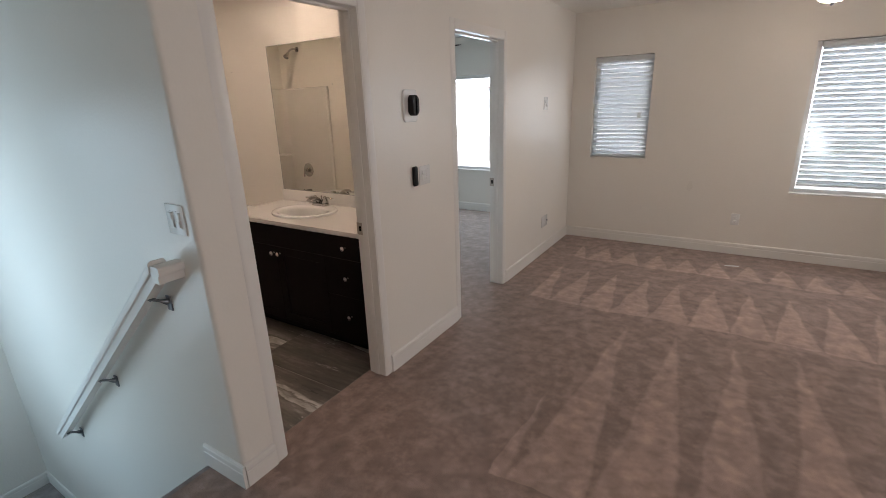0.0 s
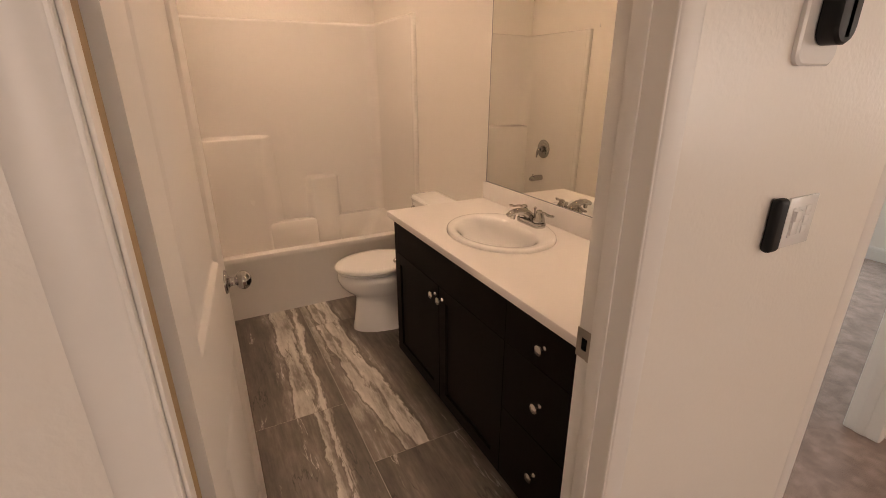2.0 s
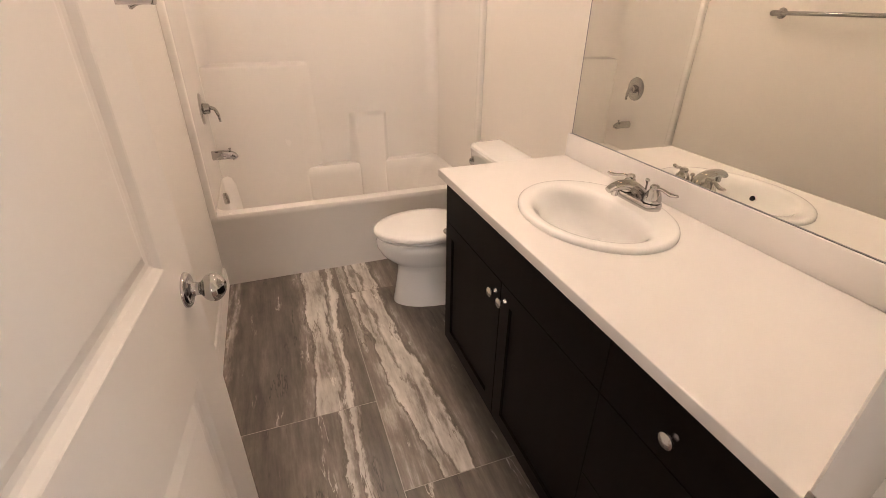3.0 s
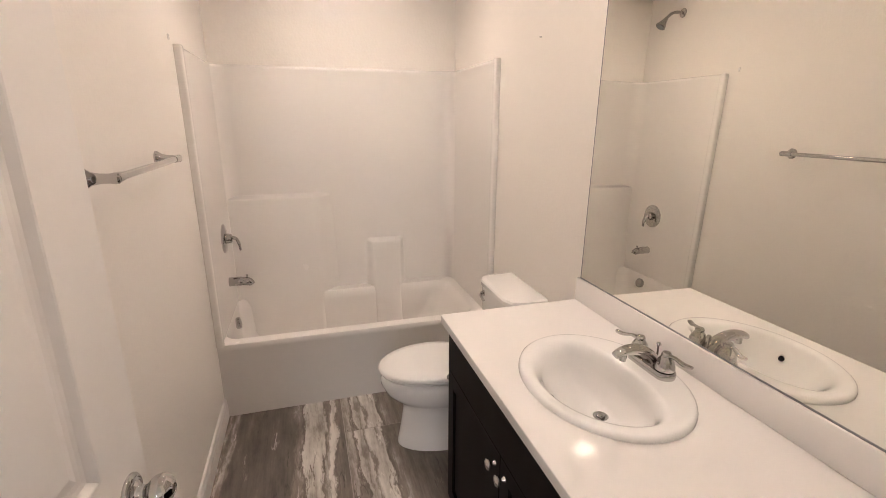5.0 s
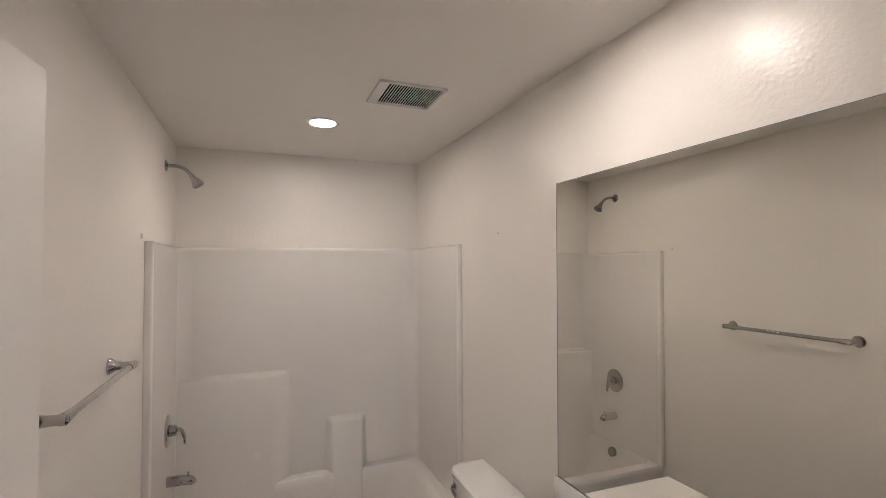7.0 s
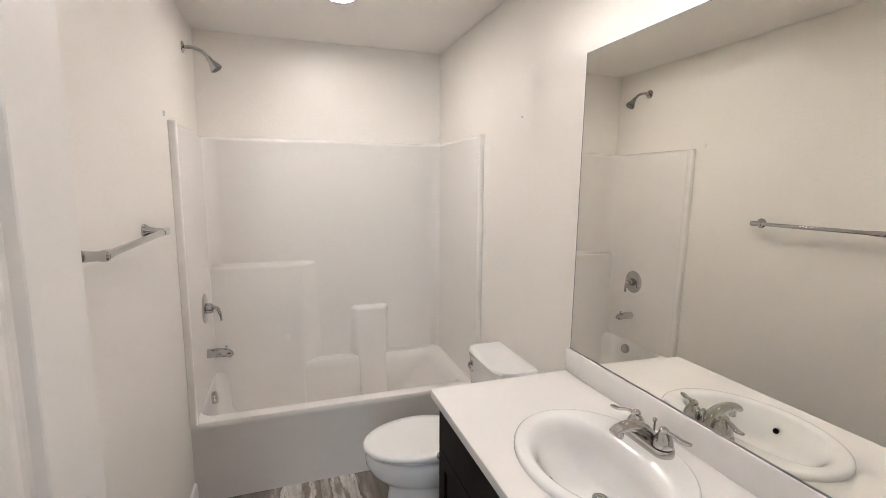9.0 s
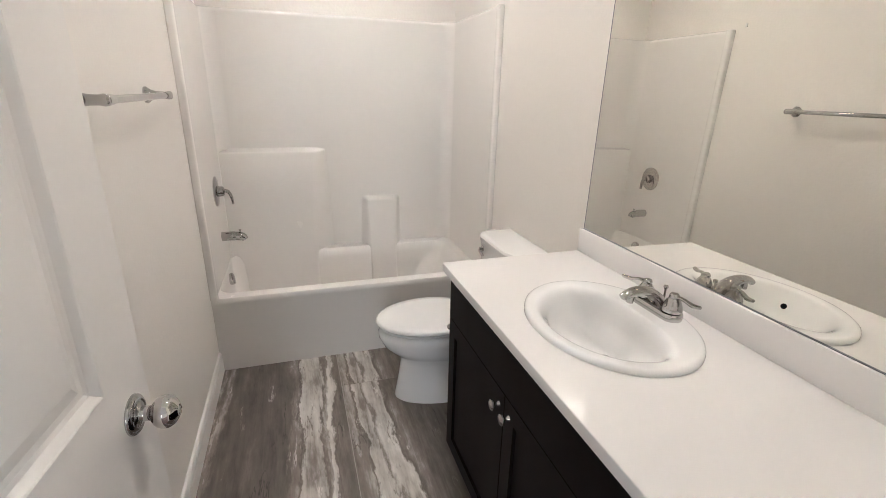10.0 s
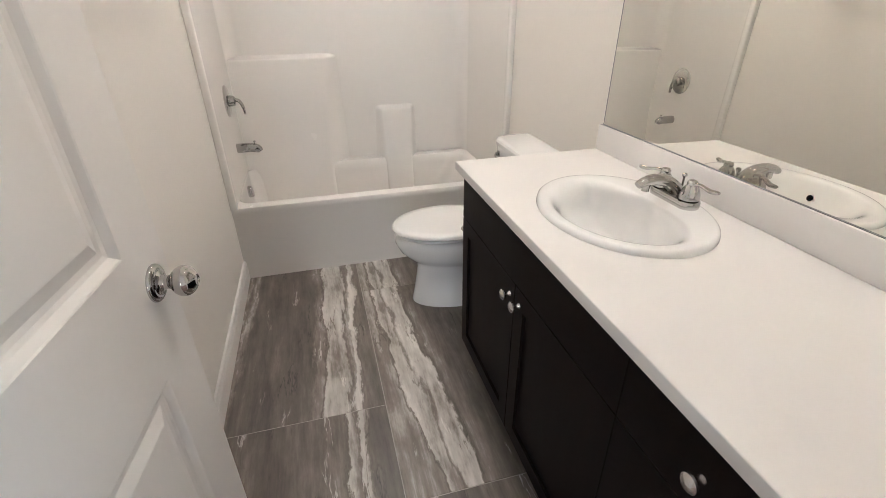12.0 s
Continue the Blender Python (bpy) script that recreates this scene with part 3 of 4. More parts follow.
# ---- bathroom door ----
def door_leaf():
    """The leaf lies along its own x from the hinge, y is its thickness, and opens into the bathroom."""
    w, th, h, z0 = 0.732, 0.035, 2.025, 0.012
    place = Matrix.Translation((-0.150, 0.077, 0)) @ Matrix.Rotation(radians(180 - 5.9), 4, "Z")
    o = new("door_1")
    o.matrix_basis = place
    tagged(o, "white moulded two-panel door standing open against the wall", "door", kind="structure")

    def sub(name, b, mat, parent=o, label="", smooth=35):
        ob = new(name, mesh_of(name, b, mat, smooth))
        ob.parent = parent
        return tagged(ob, label)

    st = 0.127
    panels = ((0.22, 0.775), (1.016, 1.88))
    b = BM()
    for u0, u1, v0, v1 in ((0, st, z0, h), (w - st, w, z0, h), (st, w - st, z0, 0.22), (st, w - st, 0.775, 1.016), (st, w - st, 1.88, h)):
        box(b, u0, u1, -th, 0, v0, v1)
    bmesh.ops.remove_doubles(b, verts=b.verts, dist=0.0002)
    sub("leaf", b, TRIM)
    for v0, v1 in panels:
        b = BM()
        for face, s in ((0.0, -1), (-th, 1)):
            loops = []
            for inset, depth in ((0, 0), (0.003, 0.0015), (0.013, 0.0105), (0.020, 0.0125), (0.030, 0.0125), (0.054, 0.004), (0.062, 0.003)):
                y = face + s * depth
                loops.append([(st + inset, y, v0 + inset), (w - st - inset, y, v0 + inset), (w - st - inset, y, v1 - inset), (st + inset, y, v1 - inset)])
            rings(b, loops, cap0=False)
        sub("panel", b, TRIM, smooth=8)
    for s, face in ((1, 0.0), (-1, -th)):
        m = Matrix.Translation((w - 0.062, face, 0.934)) @ Matrix.Rotation(radians(-90 * s), 4, "X")
        b = BM()
        ball = [(0.0275 * math.cos(radians(k)), 0.0475 + 0.0225 * math.sin(radians(k))) for k in range(-58, 64, 8)]
        lathe(b, [(0.0, 0.0), (0.034, 0.0), (0.034, 0.003), (0.0325, 0.0055), (0.029, 0.0075), (0.024, 0.0085), (0.022, 0.0082), (0.0195, 0.0092), (0.016, 0.0115), (0.0135, 0.0145), (0.0125, 0.019), (0.0125, 0.024)] + ball + [(0.010, 0.0690), (0.009, 0.0680), (0.0085, 0.0672), (0, 0.0672)], m, 44)
        sub("door_knob", b, CHROME, o, "polished chrome door knob", 50)
    b = BM()
    box(b, w - 0.0005, w + 0.0012, -th / 2 - 0.0125, -th / 2 + 0.0125, 0.916, 0.974)
    sub("latch_plate", b, NICKEL)
    for z in (0.20, 1.02, 1.84):
        b = BM()
        tube(b, [(0.0, 0.007, z - 0.045), (0.0, 0.007, z + 0.045)], 0.0065, 10)
        sub("hinge", b, NICKEL)
    return o


door_leaf()

# ---- vanity ----
CX0, CX1, CY0, CY1, TOP = -1.535, -0.122, 0.940, 1.514, 0.862
SX, SY, SA, SB = -0.993, 1.236, 0.260, 0.211
vanity = thing("vanity_cabinet", (-0.83, 1.24, 0), "long espresso-stained wooden vanity cabinet under a white counter", "cabinet")
bm = BM()
for x0, x1, y0, y1, z0, z1 in ((-1.515, -1.499, 0.9855, 1.515, 0.10, 0.8315), (-0.140, -0.124, 0.9855, 1.515, 0.10, 0.8315), (-1.499, -0.140, 0.9855, 1.515, 0.10, 0.116), (-1.499, -0.140, 1.507, 1.515, 0.116, 0.8315), (-0.546, -0.530, 0.9855, 1.507, 0.116, 0.8315)):
    box(bm, x0, x1, y0, y1, z0, z1)
part("body", bm, ESPRESSO, vanity)
bm = BM()
box(bm, -1.50, -0.124, 1.05, 1.07, 0.0, 0.10)
box(bm, -1.515, -1.499, 1.05, 1.515, 0.0, 0.10)
part("toe_kick", bm, ESPRESSO, vanity)
for x0, x1, z0, z1 in ((-1.515, -1.478, 0.10, 0.8315), (-0.546, -0.530, 0.10, 0.8315), (-0.150, -0.124, 0.10, 0.8315), (-1.478, -0.546, 0.10, 0.118), (-1.478, -0.546, 0.662, 0.68), (-1.478, -0.546, 0.81, 0.8315), (-0.53, -0.15, 0.10, 0.118), (-0.53, -0.15, 0.81, 0.8315)):
    bm = BM()
    box(bm, x0, x1, 0.975, 0.9855, z0, z1)
    part("face_frame", bm, ESPRESSO, vanity)


def knob(x, z, parent, y=0.955):
    b = BM()
    m = Matrix.Translation((x, y, z)) @ Matrix.Rotation(radians(90), 4, "X")
    lathe(b, [(0, 0), (0.0085, 0), (0.0075, 0.003), (0.005, 0.008), (0.0055, 0.014), (0.013, 0.017), (0.0165, 0.0205), (0.016, 0.0245), (0.011, 0.0285), (0, 0.030)], m, 20)
    part("knob", b, NICKEL, parent, "satin nickel knob")


def shaker(name, x0, x1, z0, z1, rail, knobs, parent):
    b = BM()
    rings(b, [[(x0 + i, y, z0 + i), (x1 - i, y, z0 + i), (x1 - i, y, z1 - i), (x0 + i, y, z1 - i)] for i, y in ((0, 0.975), (0, 0.9565), (0.0015, 0.955), (rail - 0.0015, 0.955), (rail, 0.9565), (rail, 0.965))])
    d = part(name, b, ESPRESSO, parent)
    for x, z in knobs:
        knob(x, z, d)


shaker("cabinet_door", -1.482, -1.0085, 0.112, 0.672, 0.058, [(-1.040, 0.622)], vanity)
shaker("cabinet_door", -1.006, -0.536, 0.112, 0.672, 0.058, [(-0.976, 0.622)], vanity)
bm = BM()
box(bm, -1.482, -0.536, 0.955, 0.975, 0.674, 0.823, 0.001, 1)
part("false_front", bm, ESPRESSO, vanity)
for z0, z1, zk in ((0.674, 0.823, 0.750), (0.415, 0.672, 0.548), (0.112, 0.413, 0.278)):
    bm = BM()
    box(bm, -0.534, -0.146, 0.955, 0.975, z0, z1, 0.001, 1)
    d = part("drawer_front", bm, ESPRESSO, vanity)
    knob(-0.345, zk, d)

# counter with an oval opening for the basin
bm = BM()
u0, u1 = SX - 0.30, SX + 0.30
N = 64
angs = sorted({2 * math.pi * i / N for i in range(N)} | {math.atan2(sy, sx) % (2 * math.pi) for sx in (u0 - SX, u1 - SX) for sy in (CY0 - SY, CY1 - SY)})
inner, outer = [], []
for a in angs:
    c, s = math.cos(a), math.sin(a)
    inner.append((SX + (SA - 0.03) * c, SY + (SB - 0.03) * s))
    k = min(((u1 - SX) / c if c > 1e-9 else 1e9), ((u0 - SX) / c if c < -1e-9 else 1e9), ((CY1 - SY) / s if s > 1e-9 else 1e9), ((CY0 - SY) / s if s < -1e-9 else 1e9))
    outer.append((SX + k * c, SY + k * s))
CF = CY0 + 0.003
outer = [(x, max(y, CF)) for x, y in outer]
rings(bm, [at_z(inner, TOP - 0.030), at_z(inner, TOP), at_z(outer, TOP), at_z(outer, TOP - 0.030), at_z(inner, TOP - 0.030)], cap0=False, cap1=False)
for x0, x1 in ((CX0, u0), (u1, CX1)):
    box(bm, x0, x1, CF, CY1, TOP - 0.030, TOP)
bmesh.ops.remove_doubles(bm, verts=bm.verts, dist=0.0003)
counter = thing("countertop", (-0.83, 1.22, TOP - 0.030), "white laminate counter lying on the dark vanity", "countertop")
part("slab", bm, LAMINATE, counter, smooth=20)
bm = BM()
nose = [(CF, TOP)] + [(CF - 0.003 * math.sin(a), TOP - 0.003 + 0.003 * math.cos(a)) for a in [math.pi / 2 * k / 5 for k in range(1, 6)]] + [(CY0, TOP - 0.0285), (CY0 + 0.0015, TOP - 0.030), (CF, TOP - 0.030)]
rings(bm, [[(x, y, z) for y, z in nose] for x in (CX0, CX1)])
part("front_edge", bm, LAMINATE, counter, smooth=40)
bm = BM()
box(bm, CX0, CX1, 1.494, 1.5165, TOP, 0.954, 0.003, 2)
part("backsplash", bm, LAMINATE, counter)

# basin
basin = thing("sink", (SX, SY, TOP), "white oval ceramic drop-in sink set in the counter", "sink")


def oval(k, z, dx=0.0, dy=0.0, n=64, pa=None, pb=None):
    a, b = (pa if pa is not None else SA * k), (pb if pb is not None else SB * k)
    return [(SX + dx + a * math.cos(2 * math.pi * i / n), SY + dy + b * math.sin(2 * math.pi * i / n), z) for i in range(n)]


bm = BM()
loops = [oval(1, TOP + 0.0005), oval(1.0, TOP + 0.006), oval(0.992, TOP + 0.012), oval(0.97, TOP + 0.016), oval(0.945, TOP + 0.0165)]
for pa, front, back, z in ((0.228, 0.187, 0.104, 0.0158), (0.220, 0.180, 0.100, 0.0140), (0.212, 0.173, 0.096, 0.0100), (0.204, 0.166, 0.092, 0.0030), (0.196, 0.158, 0.087, -0.0090), (0.188, 0.150, 0.082, -0.026), (0.180, 0.142, 0.076, -0.054), (0.160, 0.123, 0.068, -0.081), (0.132, 0.105, 0.052, -0.106), (0.096, 0.078, 0.040, -0.125), (0.055, 0.048, 0.032, -0.135), (0.022, 0.022, 0.022, -0.139)):
    row = []
    for i in range(64):
        c, s_ = math.cos(2 * math.pi * i / 64), math.sin(2 * math.pi * i / 64)
        k = 0.70 + 0.30 * min(1.0, 0.05 / pa) if s_ > 0 else 1.0
        low = max(0.0, -z / 0.139)
        row.append((SX - 0.025 * low + pa * math.copysign(abs(c) ** k, c), SY + 0.034 * low + (back if s_ > 0 else front) * s_, TOP + z))
    loops.append(row)
rings(bm, loops, cap0=False)
part("bowl", bm, CERAMIC, basin, smooth=60)
bm = BM()
lathe(bm, [(0, 0.0), (0.021, 0.0), (0.022, 0.003), (0.018, 0.005), (0.012, 0.003), (0.011, 0.006), (0.006, 0.009), (0, 0.010)], Matrix.Translation((SX - 0.025, SY + 0.034, TOP - 0.1385)), 24)
part("drain", bm, CHROME, basin, "chrome pop-up drain")
# dark disc on the bowl painted as the shade of the overflow opening
bm = BM()
lathe(bm, [(0, 0), (0.009, 0), (0.009, 0.003), (0, 0.003)], Matrix.Translation((SX - 0.005, SY - 0.1400, TOP - 0.032)) @ Matrix.Rotation(radians(-68), 4, "X"), 16)
part("overflow_hole_shade", bm, HOLE_SHADE, basin)

# tap
FX, FY, FZ = SX, 1.398, TOP + 0.0155
tap = thing("faucet", (FX, FY, FZ), "polished chrome two-lever faucet standing on the sink", "faucet")
bm = BM()
rings(bm, [at_z(rounded(FX - w, FX + w, FY - d, FY + d, min(d, w) * 0.98, 8), FZ + h) for w, d, h in ((0.080, 0.028, 0.0), (0.081, 0.029, 0.004), (0.081, 0.029, 0.016), (0.079, 0.027, 0.020), (0.074, 0.022, 0.022))])
part("base_plate", bm, CHROME, tap)
bm = BM()
tube(bm, curve_points([(FX, FY + 0.010, FZ + 0.010), (FX, FY - 0.008, FZ + 0.036), (FX, FY - 0.036, FZ + 0.057), (FX, FY - 0.072, FZ + 0.066), (FX, FY - 0.104, FZ + 0.063), (FX, FY - 0.124, FZ + 0.054)], 6), [0.0255 - 0.0135 * (i / 30) ** 1.2 for i in range(31)], 18, 0.78)
tube(bm, [(FX, FY - 0.096, FZ + 0.058), (FX, FY - 0.098, FZ + 0.036)], [0.0105, 0.0095], 14)
part("spout", bm, CHROME, tap)
for s in (-1, 1):
    x = FX + s * 0.051
    bm = BM()
    lathe(bm, [(0.0, 0.020), (0.0215, 0.020), (0.0215, 0.023), (0.026, 0.0235), (0.0262, 0.028), (0.0245, 0.038), (0.0205, 0.050), (0.015, 0.058), (0.0125, 0.0615), (0.0135, 0.064), (0.0135, 0.068), (0.010, 0.073), (0, 0.0755)], Matrix.Translation((x, FY, FZ)), 24)
    h = part("handle", bm, CHROME, tap)
    bm = BM()
    dy = 0.018 if s > 0 else -0.030
    tube(bm, curve_points([(x, FY, FZ + 0.062), (x + s * 0.022, FY + dy * 0.3, FZ + 0.066), (x + s * 0.048, FY + dy * 0.7, FZ + 0.059), (x + s * 0.070, FY + dy, FZ + 0.061)], 4), [0.009, 0.0085, 0.008, 0.0075, 0.007, 0.007, 0.0072, 0.0078, 0.0085, 0.0088, 0.0085, 0.008, 0.006], 10, 0.62)
    part("lever", bm, CHROME, h)
bm = BM()
tube(bm, [(FX, FY + 0.018, FZ + 0.012), (FX, FY + 0.018, FZ + 0.062)], 0.0028, 8)
lathe(bm, [(0, 0), (0.004, 0.0), (0.007, 0.006), (0.006, 0.011), (0, 0.013)], Matrix.Translation((FX, FY + 0.018, FZ + 0.062)), 12)
part("lift_rod", bm, CHROME, tap)

holder = thing("toilet_paper_holder", (-1.515, 0.988, 0.578), "small chrome toilet paper holder post on the cabinet side", "paper holder")
bm = BM()
lathe(bm, [(0, -0.001), (0.0135, -0.001), (0.0135, 0.004), (0.011, 0.009), (0.008, 0.014), (0.0075, 0.040), (0.011, 0.046), (0.0125, 0.052), (0.0125, 0.058), (0.009, 0.064), (0, 0.066)], Matrix.Translation((-1.515, 0.988, 0.578)) @ Matrix.Rotation(radians(-90), 4, "Y"), 20)
part("post", bm, CHROME, holder)

# mirror
mirror = thing("wall_mirror_glass", (-0.83, 1.517, 0.949), "large frameless mirror on the wall above the counter", "mirror")
LOW, HIGH, MZ0, MZ1 = 1.5040, 1.516, 0.9545, 2.047     # it stands on the backsplash and leans on the wall
bm = BM()
rings(bm, [[(x, LOW, MZ0), (x, LOW + 0.003, MZ0), (x, HIGH + 0.003, MZ1), (x, HIGH, MZ1)] for x in (-1.519, -0.135)])
part("glass", bm, MIRROR, mirror, smooth=0)
bm = BM()
rings(bm, [[(x, LOW - 0.0006, MZ0), (x, LOW + 0.004, MZ0), (x, HIGH + 0.0035, MZ1 + 0.002), (x, HIGH - 0.0006, MZ1 + 0.002)] for x in (-1.5215, -1.519)])
part("edge", bm, STEEL, mirror, smooth=0)
bm = BM()
box(bm, -1.519, -0.135, HIGH - 0.0006, HIGH + 0.0035, MZ1, MZ1 + 0.002)
part("edge", bm, STEEL, mirror, smooth=0)
bm = BM()
box(bm, -1.519, -0.135, LOW - 0.003, LOW - 0.0005, 0.9542, 0.9562)
part("clip_channel", bm, STEEL, mirror, smooth=0)

# ---- toilet ----
TX = -1.975
toilet = thing("toilet", (TX, 1.15, 0), "white ceramic toilet with closed lid beside the vanity", "toilet")


def egg(front, back, half, z, n=40):
    """An outline with a longer front, facing the left wall."""
    mid = front + (back - front) * 0.56
    out = []
    for i in range(n):
        a = 2 * math.pi * i / n
        c, s = math.cos(a), math.sin(a)
        y = mid + (back - mid) * s if s > 0 else mid + (mid - front) * s
        e = 0.82 if s > 0 else 1.0
        out.append((TX + half * math.copysign(abs(c) ** e, c), y, z))
    return out


bm = BM()
rings(bm, [egg(f, b_, w, z) for f, b_, w, z in ((0.848, 1.36, 0.130, 0.0), (0.847, 1.36, 0.130, 0.012), (0.856, 1.36, 0.123, 0.05), (0.868, 1.36, 0.114, 0.12), (0.878, 1.36, 0.108, 0.19), (0.878, 1.36, 0.110, 0.214), (0.862, 1.36, 0.126, 0.236), (0.828, 1.36, 0.149, 0.262), (0.797, 1.36, 0.166, 0.295), (0.776, 1.36, 0.177, 0.338), (0.773, 1.36, 0.177, 0.366), (0.783, 1.36, 0.169, 0.378), (0.795, 1.36, 0.157, 0.382))])
part("bowl", bm, CERAMIC, toilet, smooth=60)
bm = BM()
rings(bm, [egg(f, b_, w, z) for f, b_, w, z in ((0.815, 1.22, 0.137, 0.3872), (0.783, 1.236, 0.167, 0.3878), (0.779, 1.238, 0.171, 0.391), (0.779, 1.238, 0.171, 0.3985), (0.783, 1.236, 0.167, 0.4012), (0.815, 1.22, 0.137, 0.4014))])
part("seat", bm, PLASTIC, toilet)
bm = BM()
rings(bm, [egg(f, b_, w, z + 0.004) for f, b_, w, z in ((0.800, 1.22, 0.150, 0.4075), (0.769, 1.24, 0.181, 0.4078), (0.765, 1.245, 0.186, 0.4095), (0.766, 1.245, 0.185, 0.420), (0.775, 1.24, 0.178, 0.427), (0.81, 1.22, 0.145, 0.430), (0.90, 1.16, 0.06, 0.431))])
part("lid", bm, PLASTIC, toilet, smooth=50)
for dx in (-0.07, 0.07):
    bm = BM()
    box(bm, TX + dx - 0.02, TX + dx + 0.02, 1.225, 1.27, 0.385, 0.418, 0.006, 2)
    part("hinge", bm, PLASTIC, toilet)
bm = BM()
rings(bm, [at_z(rounded(TX - w, TX + w, y0, 1.512, (0.01, 0.01, 0.045, 0.045), 5), z) for w, y0, z in ((0.165, 1.36, 0.36), (0.178, 1.352, 0.40), (0.192, 1.342, 0.60), (0.198, 1.338, 0.728))])
part("tank", bm, CERAMIC, toilet, smooth=50)
bm = BM()
rings(bm, [at_z(rounded(TX - w, TX + w, y0, 1.515, (0.008, 0.008, 0.072, 0.072), 2), z) for w, y0, z in ((0.200, 1.334, 0.729), (0.210, 1.325, 0.734), (0.212, 1.323, 0.752), (0.207, 1.328, 0.762), (0.195, 1.34, 0.766))])
part("tank_lid", bm, CERAMIC, toilet, smooth=30)
bm = BM()
m = Matrix.Translation((TX - 0.135, 1.339, 0.690)) @ Matrix.Rotation(radians(90), 4, "X")
lathe(bm, [(0, 0), (0.016, 0), (0.016, 0.005), (0.009, 0.008), (0.008, 0.018), (0, 0.019)], m, 18)
tube(bm, curve_points([(TX - 0.135, 1.323, 0.690), (TX - 0.115, 1.312, 0.689), (TX - 0.085, 1.308, 0.684), (TX - 0.060, 1.310, 0.680)], 4), [0.006] * 9 + [0.007, 0.0075, 0.007, 0.005], 10)
part("flush_lever", bm, CHROME, toilet, "chrome flush lever")

# ---- bathtub and surround ----
RIM, FRONT = 0.418, -2.428
tub = thing("bathtub", (-2.8, 0.76, 0), "white acrylic alcove bathtub with a plain apron", "bathtub")
bm = BM()
X0, X1, Y0, Y1 = BACK + 0.003, FRONT, -0.003, WIDE + 0.003
loops = [at_z(rounded(X0, X1, Y0, Y1, 0.004, 6), 0.0), at_z(rounded(X0, X1 - 0.004, Y0, Y1, 0.004, 6), RIM - 0.045), at_z(rounded(X0, X1, Y0, Y1, 0.004, 6), RIM - 0.035), at_z(rounded(X0, X1, Y0, Y1, 0.004, 6), RIM - 0.01), at_z(rounded(X0, X1 - 0.004, Y0, Y1, 0.006, 6), RIM - 0.002), at_z(rounded(X0, X1 - 0.012, Y0, Y1, 0.01, 6), RIM)]
for i0, i1, j0, j1, z, rr in ((0.085, 0.068, 0.032, 0.075, RIM - 0.001, 0.07), (0.095, 0.076, 0.035, 0.09, RIM - 0.012, 0.075), (0.105, 0.088, 0.038, 0.12, RIM - 0.06, 0.09), (0.125, 0.112, 0.046, 0.20, 0.20, 0.11), (0.15, 0.14, 0.08, 0.27, 0.11, 0.12), (0.20, 0.19, 0.14, 0.34, 0.085, 0.10)):
    loops.append(at_z(rounded(X0 + i0, X1 - i1, Y0 + j0, Y1 - j1, rr, 6), z))
rings(bm, loops)
part("basin", bm, ACRYLIC, tub, smooth=40)
bm = BM()
lathe(bm, [(0, 0.0), (0.034, 0.0), (0.0355, 0.010), (0.0355, 0.020), (0.032, 0.025), (0.012, 0.027), (0, 0.0265)], Matrix.Translation((-2.86, 0.034, 0.350)) @ Matrix.Rotation(radians(-80), 4, "X"), 28)
part("overflow_plate", bm, CHROME, tub, "round chrome overflow plate")
bm = BM()
lathe(bm, [(0, 0.0), (0.035, 0.0), (0.033, 0.004), (0.02, 0.003), (0, 0.004)], Matrix.Translation((-2.84, 0.30, 0.0855)), 24)
part("drain", bm, CHROME, tub)

surround = thing("tub_surround", (-2.8, 0.76, RIM), "glossy white three-sided acrylic bath surround with moulded shelves", "tub surround")
TS, TOPS = 0.026, 1.855


def inner_u(grow=0.0, rr=0.075, n=8):
    x, y0, y1 = BACK + TS + grow, TS + grow, WIDE - TS - grow
    pts = [(FRONT, y0)]
    pts += [(x + rr - rr * math.sin(a), y0 + rr - rr * math.cos(a)) for a in [math.pi / 2 * k / n for k in range(n + 1)]]
    pts += [(x + rr - rr * math.cos(a), y1 - rr + rr * math.sin(a)) for a in [math.pi / 2 * k / n for k in range(n + 1)]]
    return pts + [(FRONT, y1)]


bm = BM()
wall_path = inner_u(-TS + 0.003, 0.02)
loops = [at_z(inner_u(), RIM), at_z(inner_u(), TOPS - 0.022), at_z(inner_u(), TOPS - 0.016), at_z(inner_u(-0.005), TOPS - 0.005), at_z(inner_u(-0.013), TOPS), at_z(wall_path, TOPS)]
rings(bm, loops, close=False, cap0=False, cap1=False)
part("wall_panel", bm, ACRYLIC, surround, smooth=60)
for y0, y1 in ((-0.004, TS + 0.009), (WIDE - TS - 0.004, WIDE + 0.004)):
    bm = BM()
    rings(bm, [at_z(rounded(FRONT - 0.028, FRONT + 0.014, y0, y1, 0.011, 5), z) for z in (RIM - 0.002, TOPS - 0.006)] + [at_z(rounded(FRONT - 0.024, FRONT + 0.011, y0 + 0.002, y1 - 0.004, 0.009, 5), TOPS)])
    part("edge_flange", bm, ACRYLIC, surround)


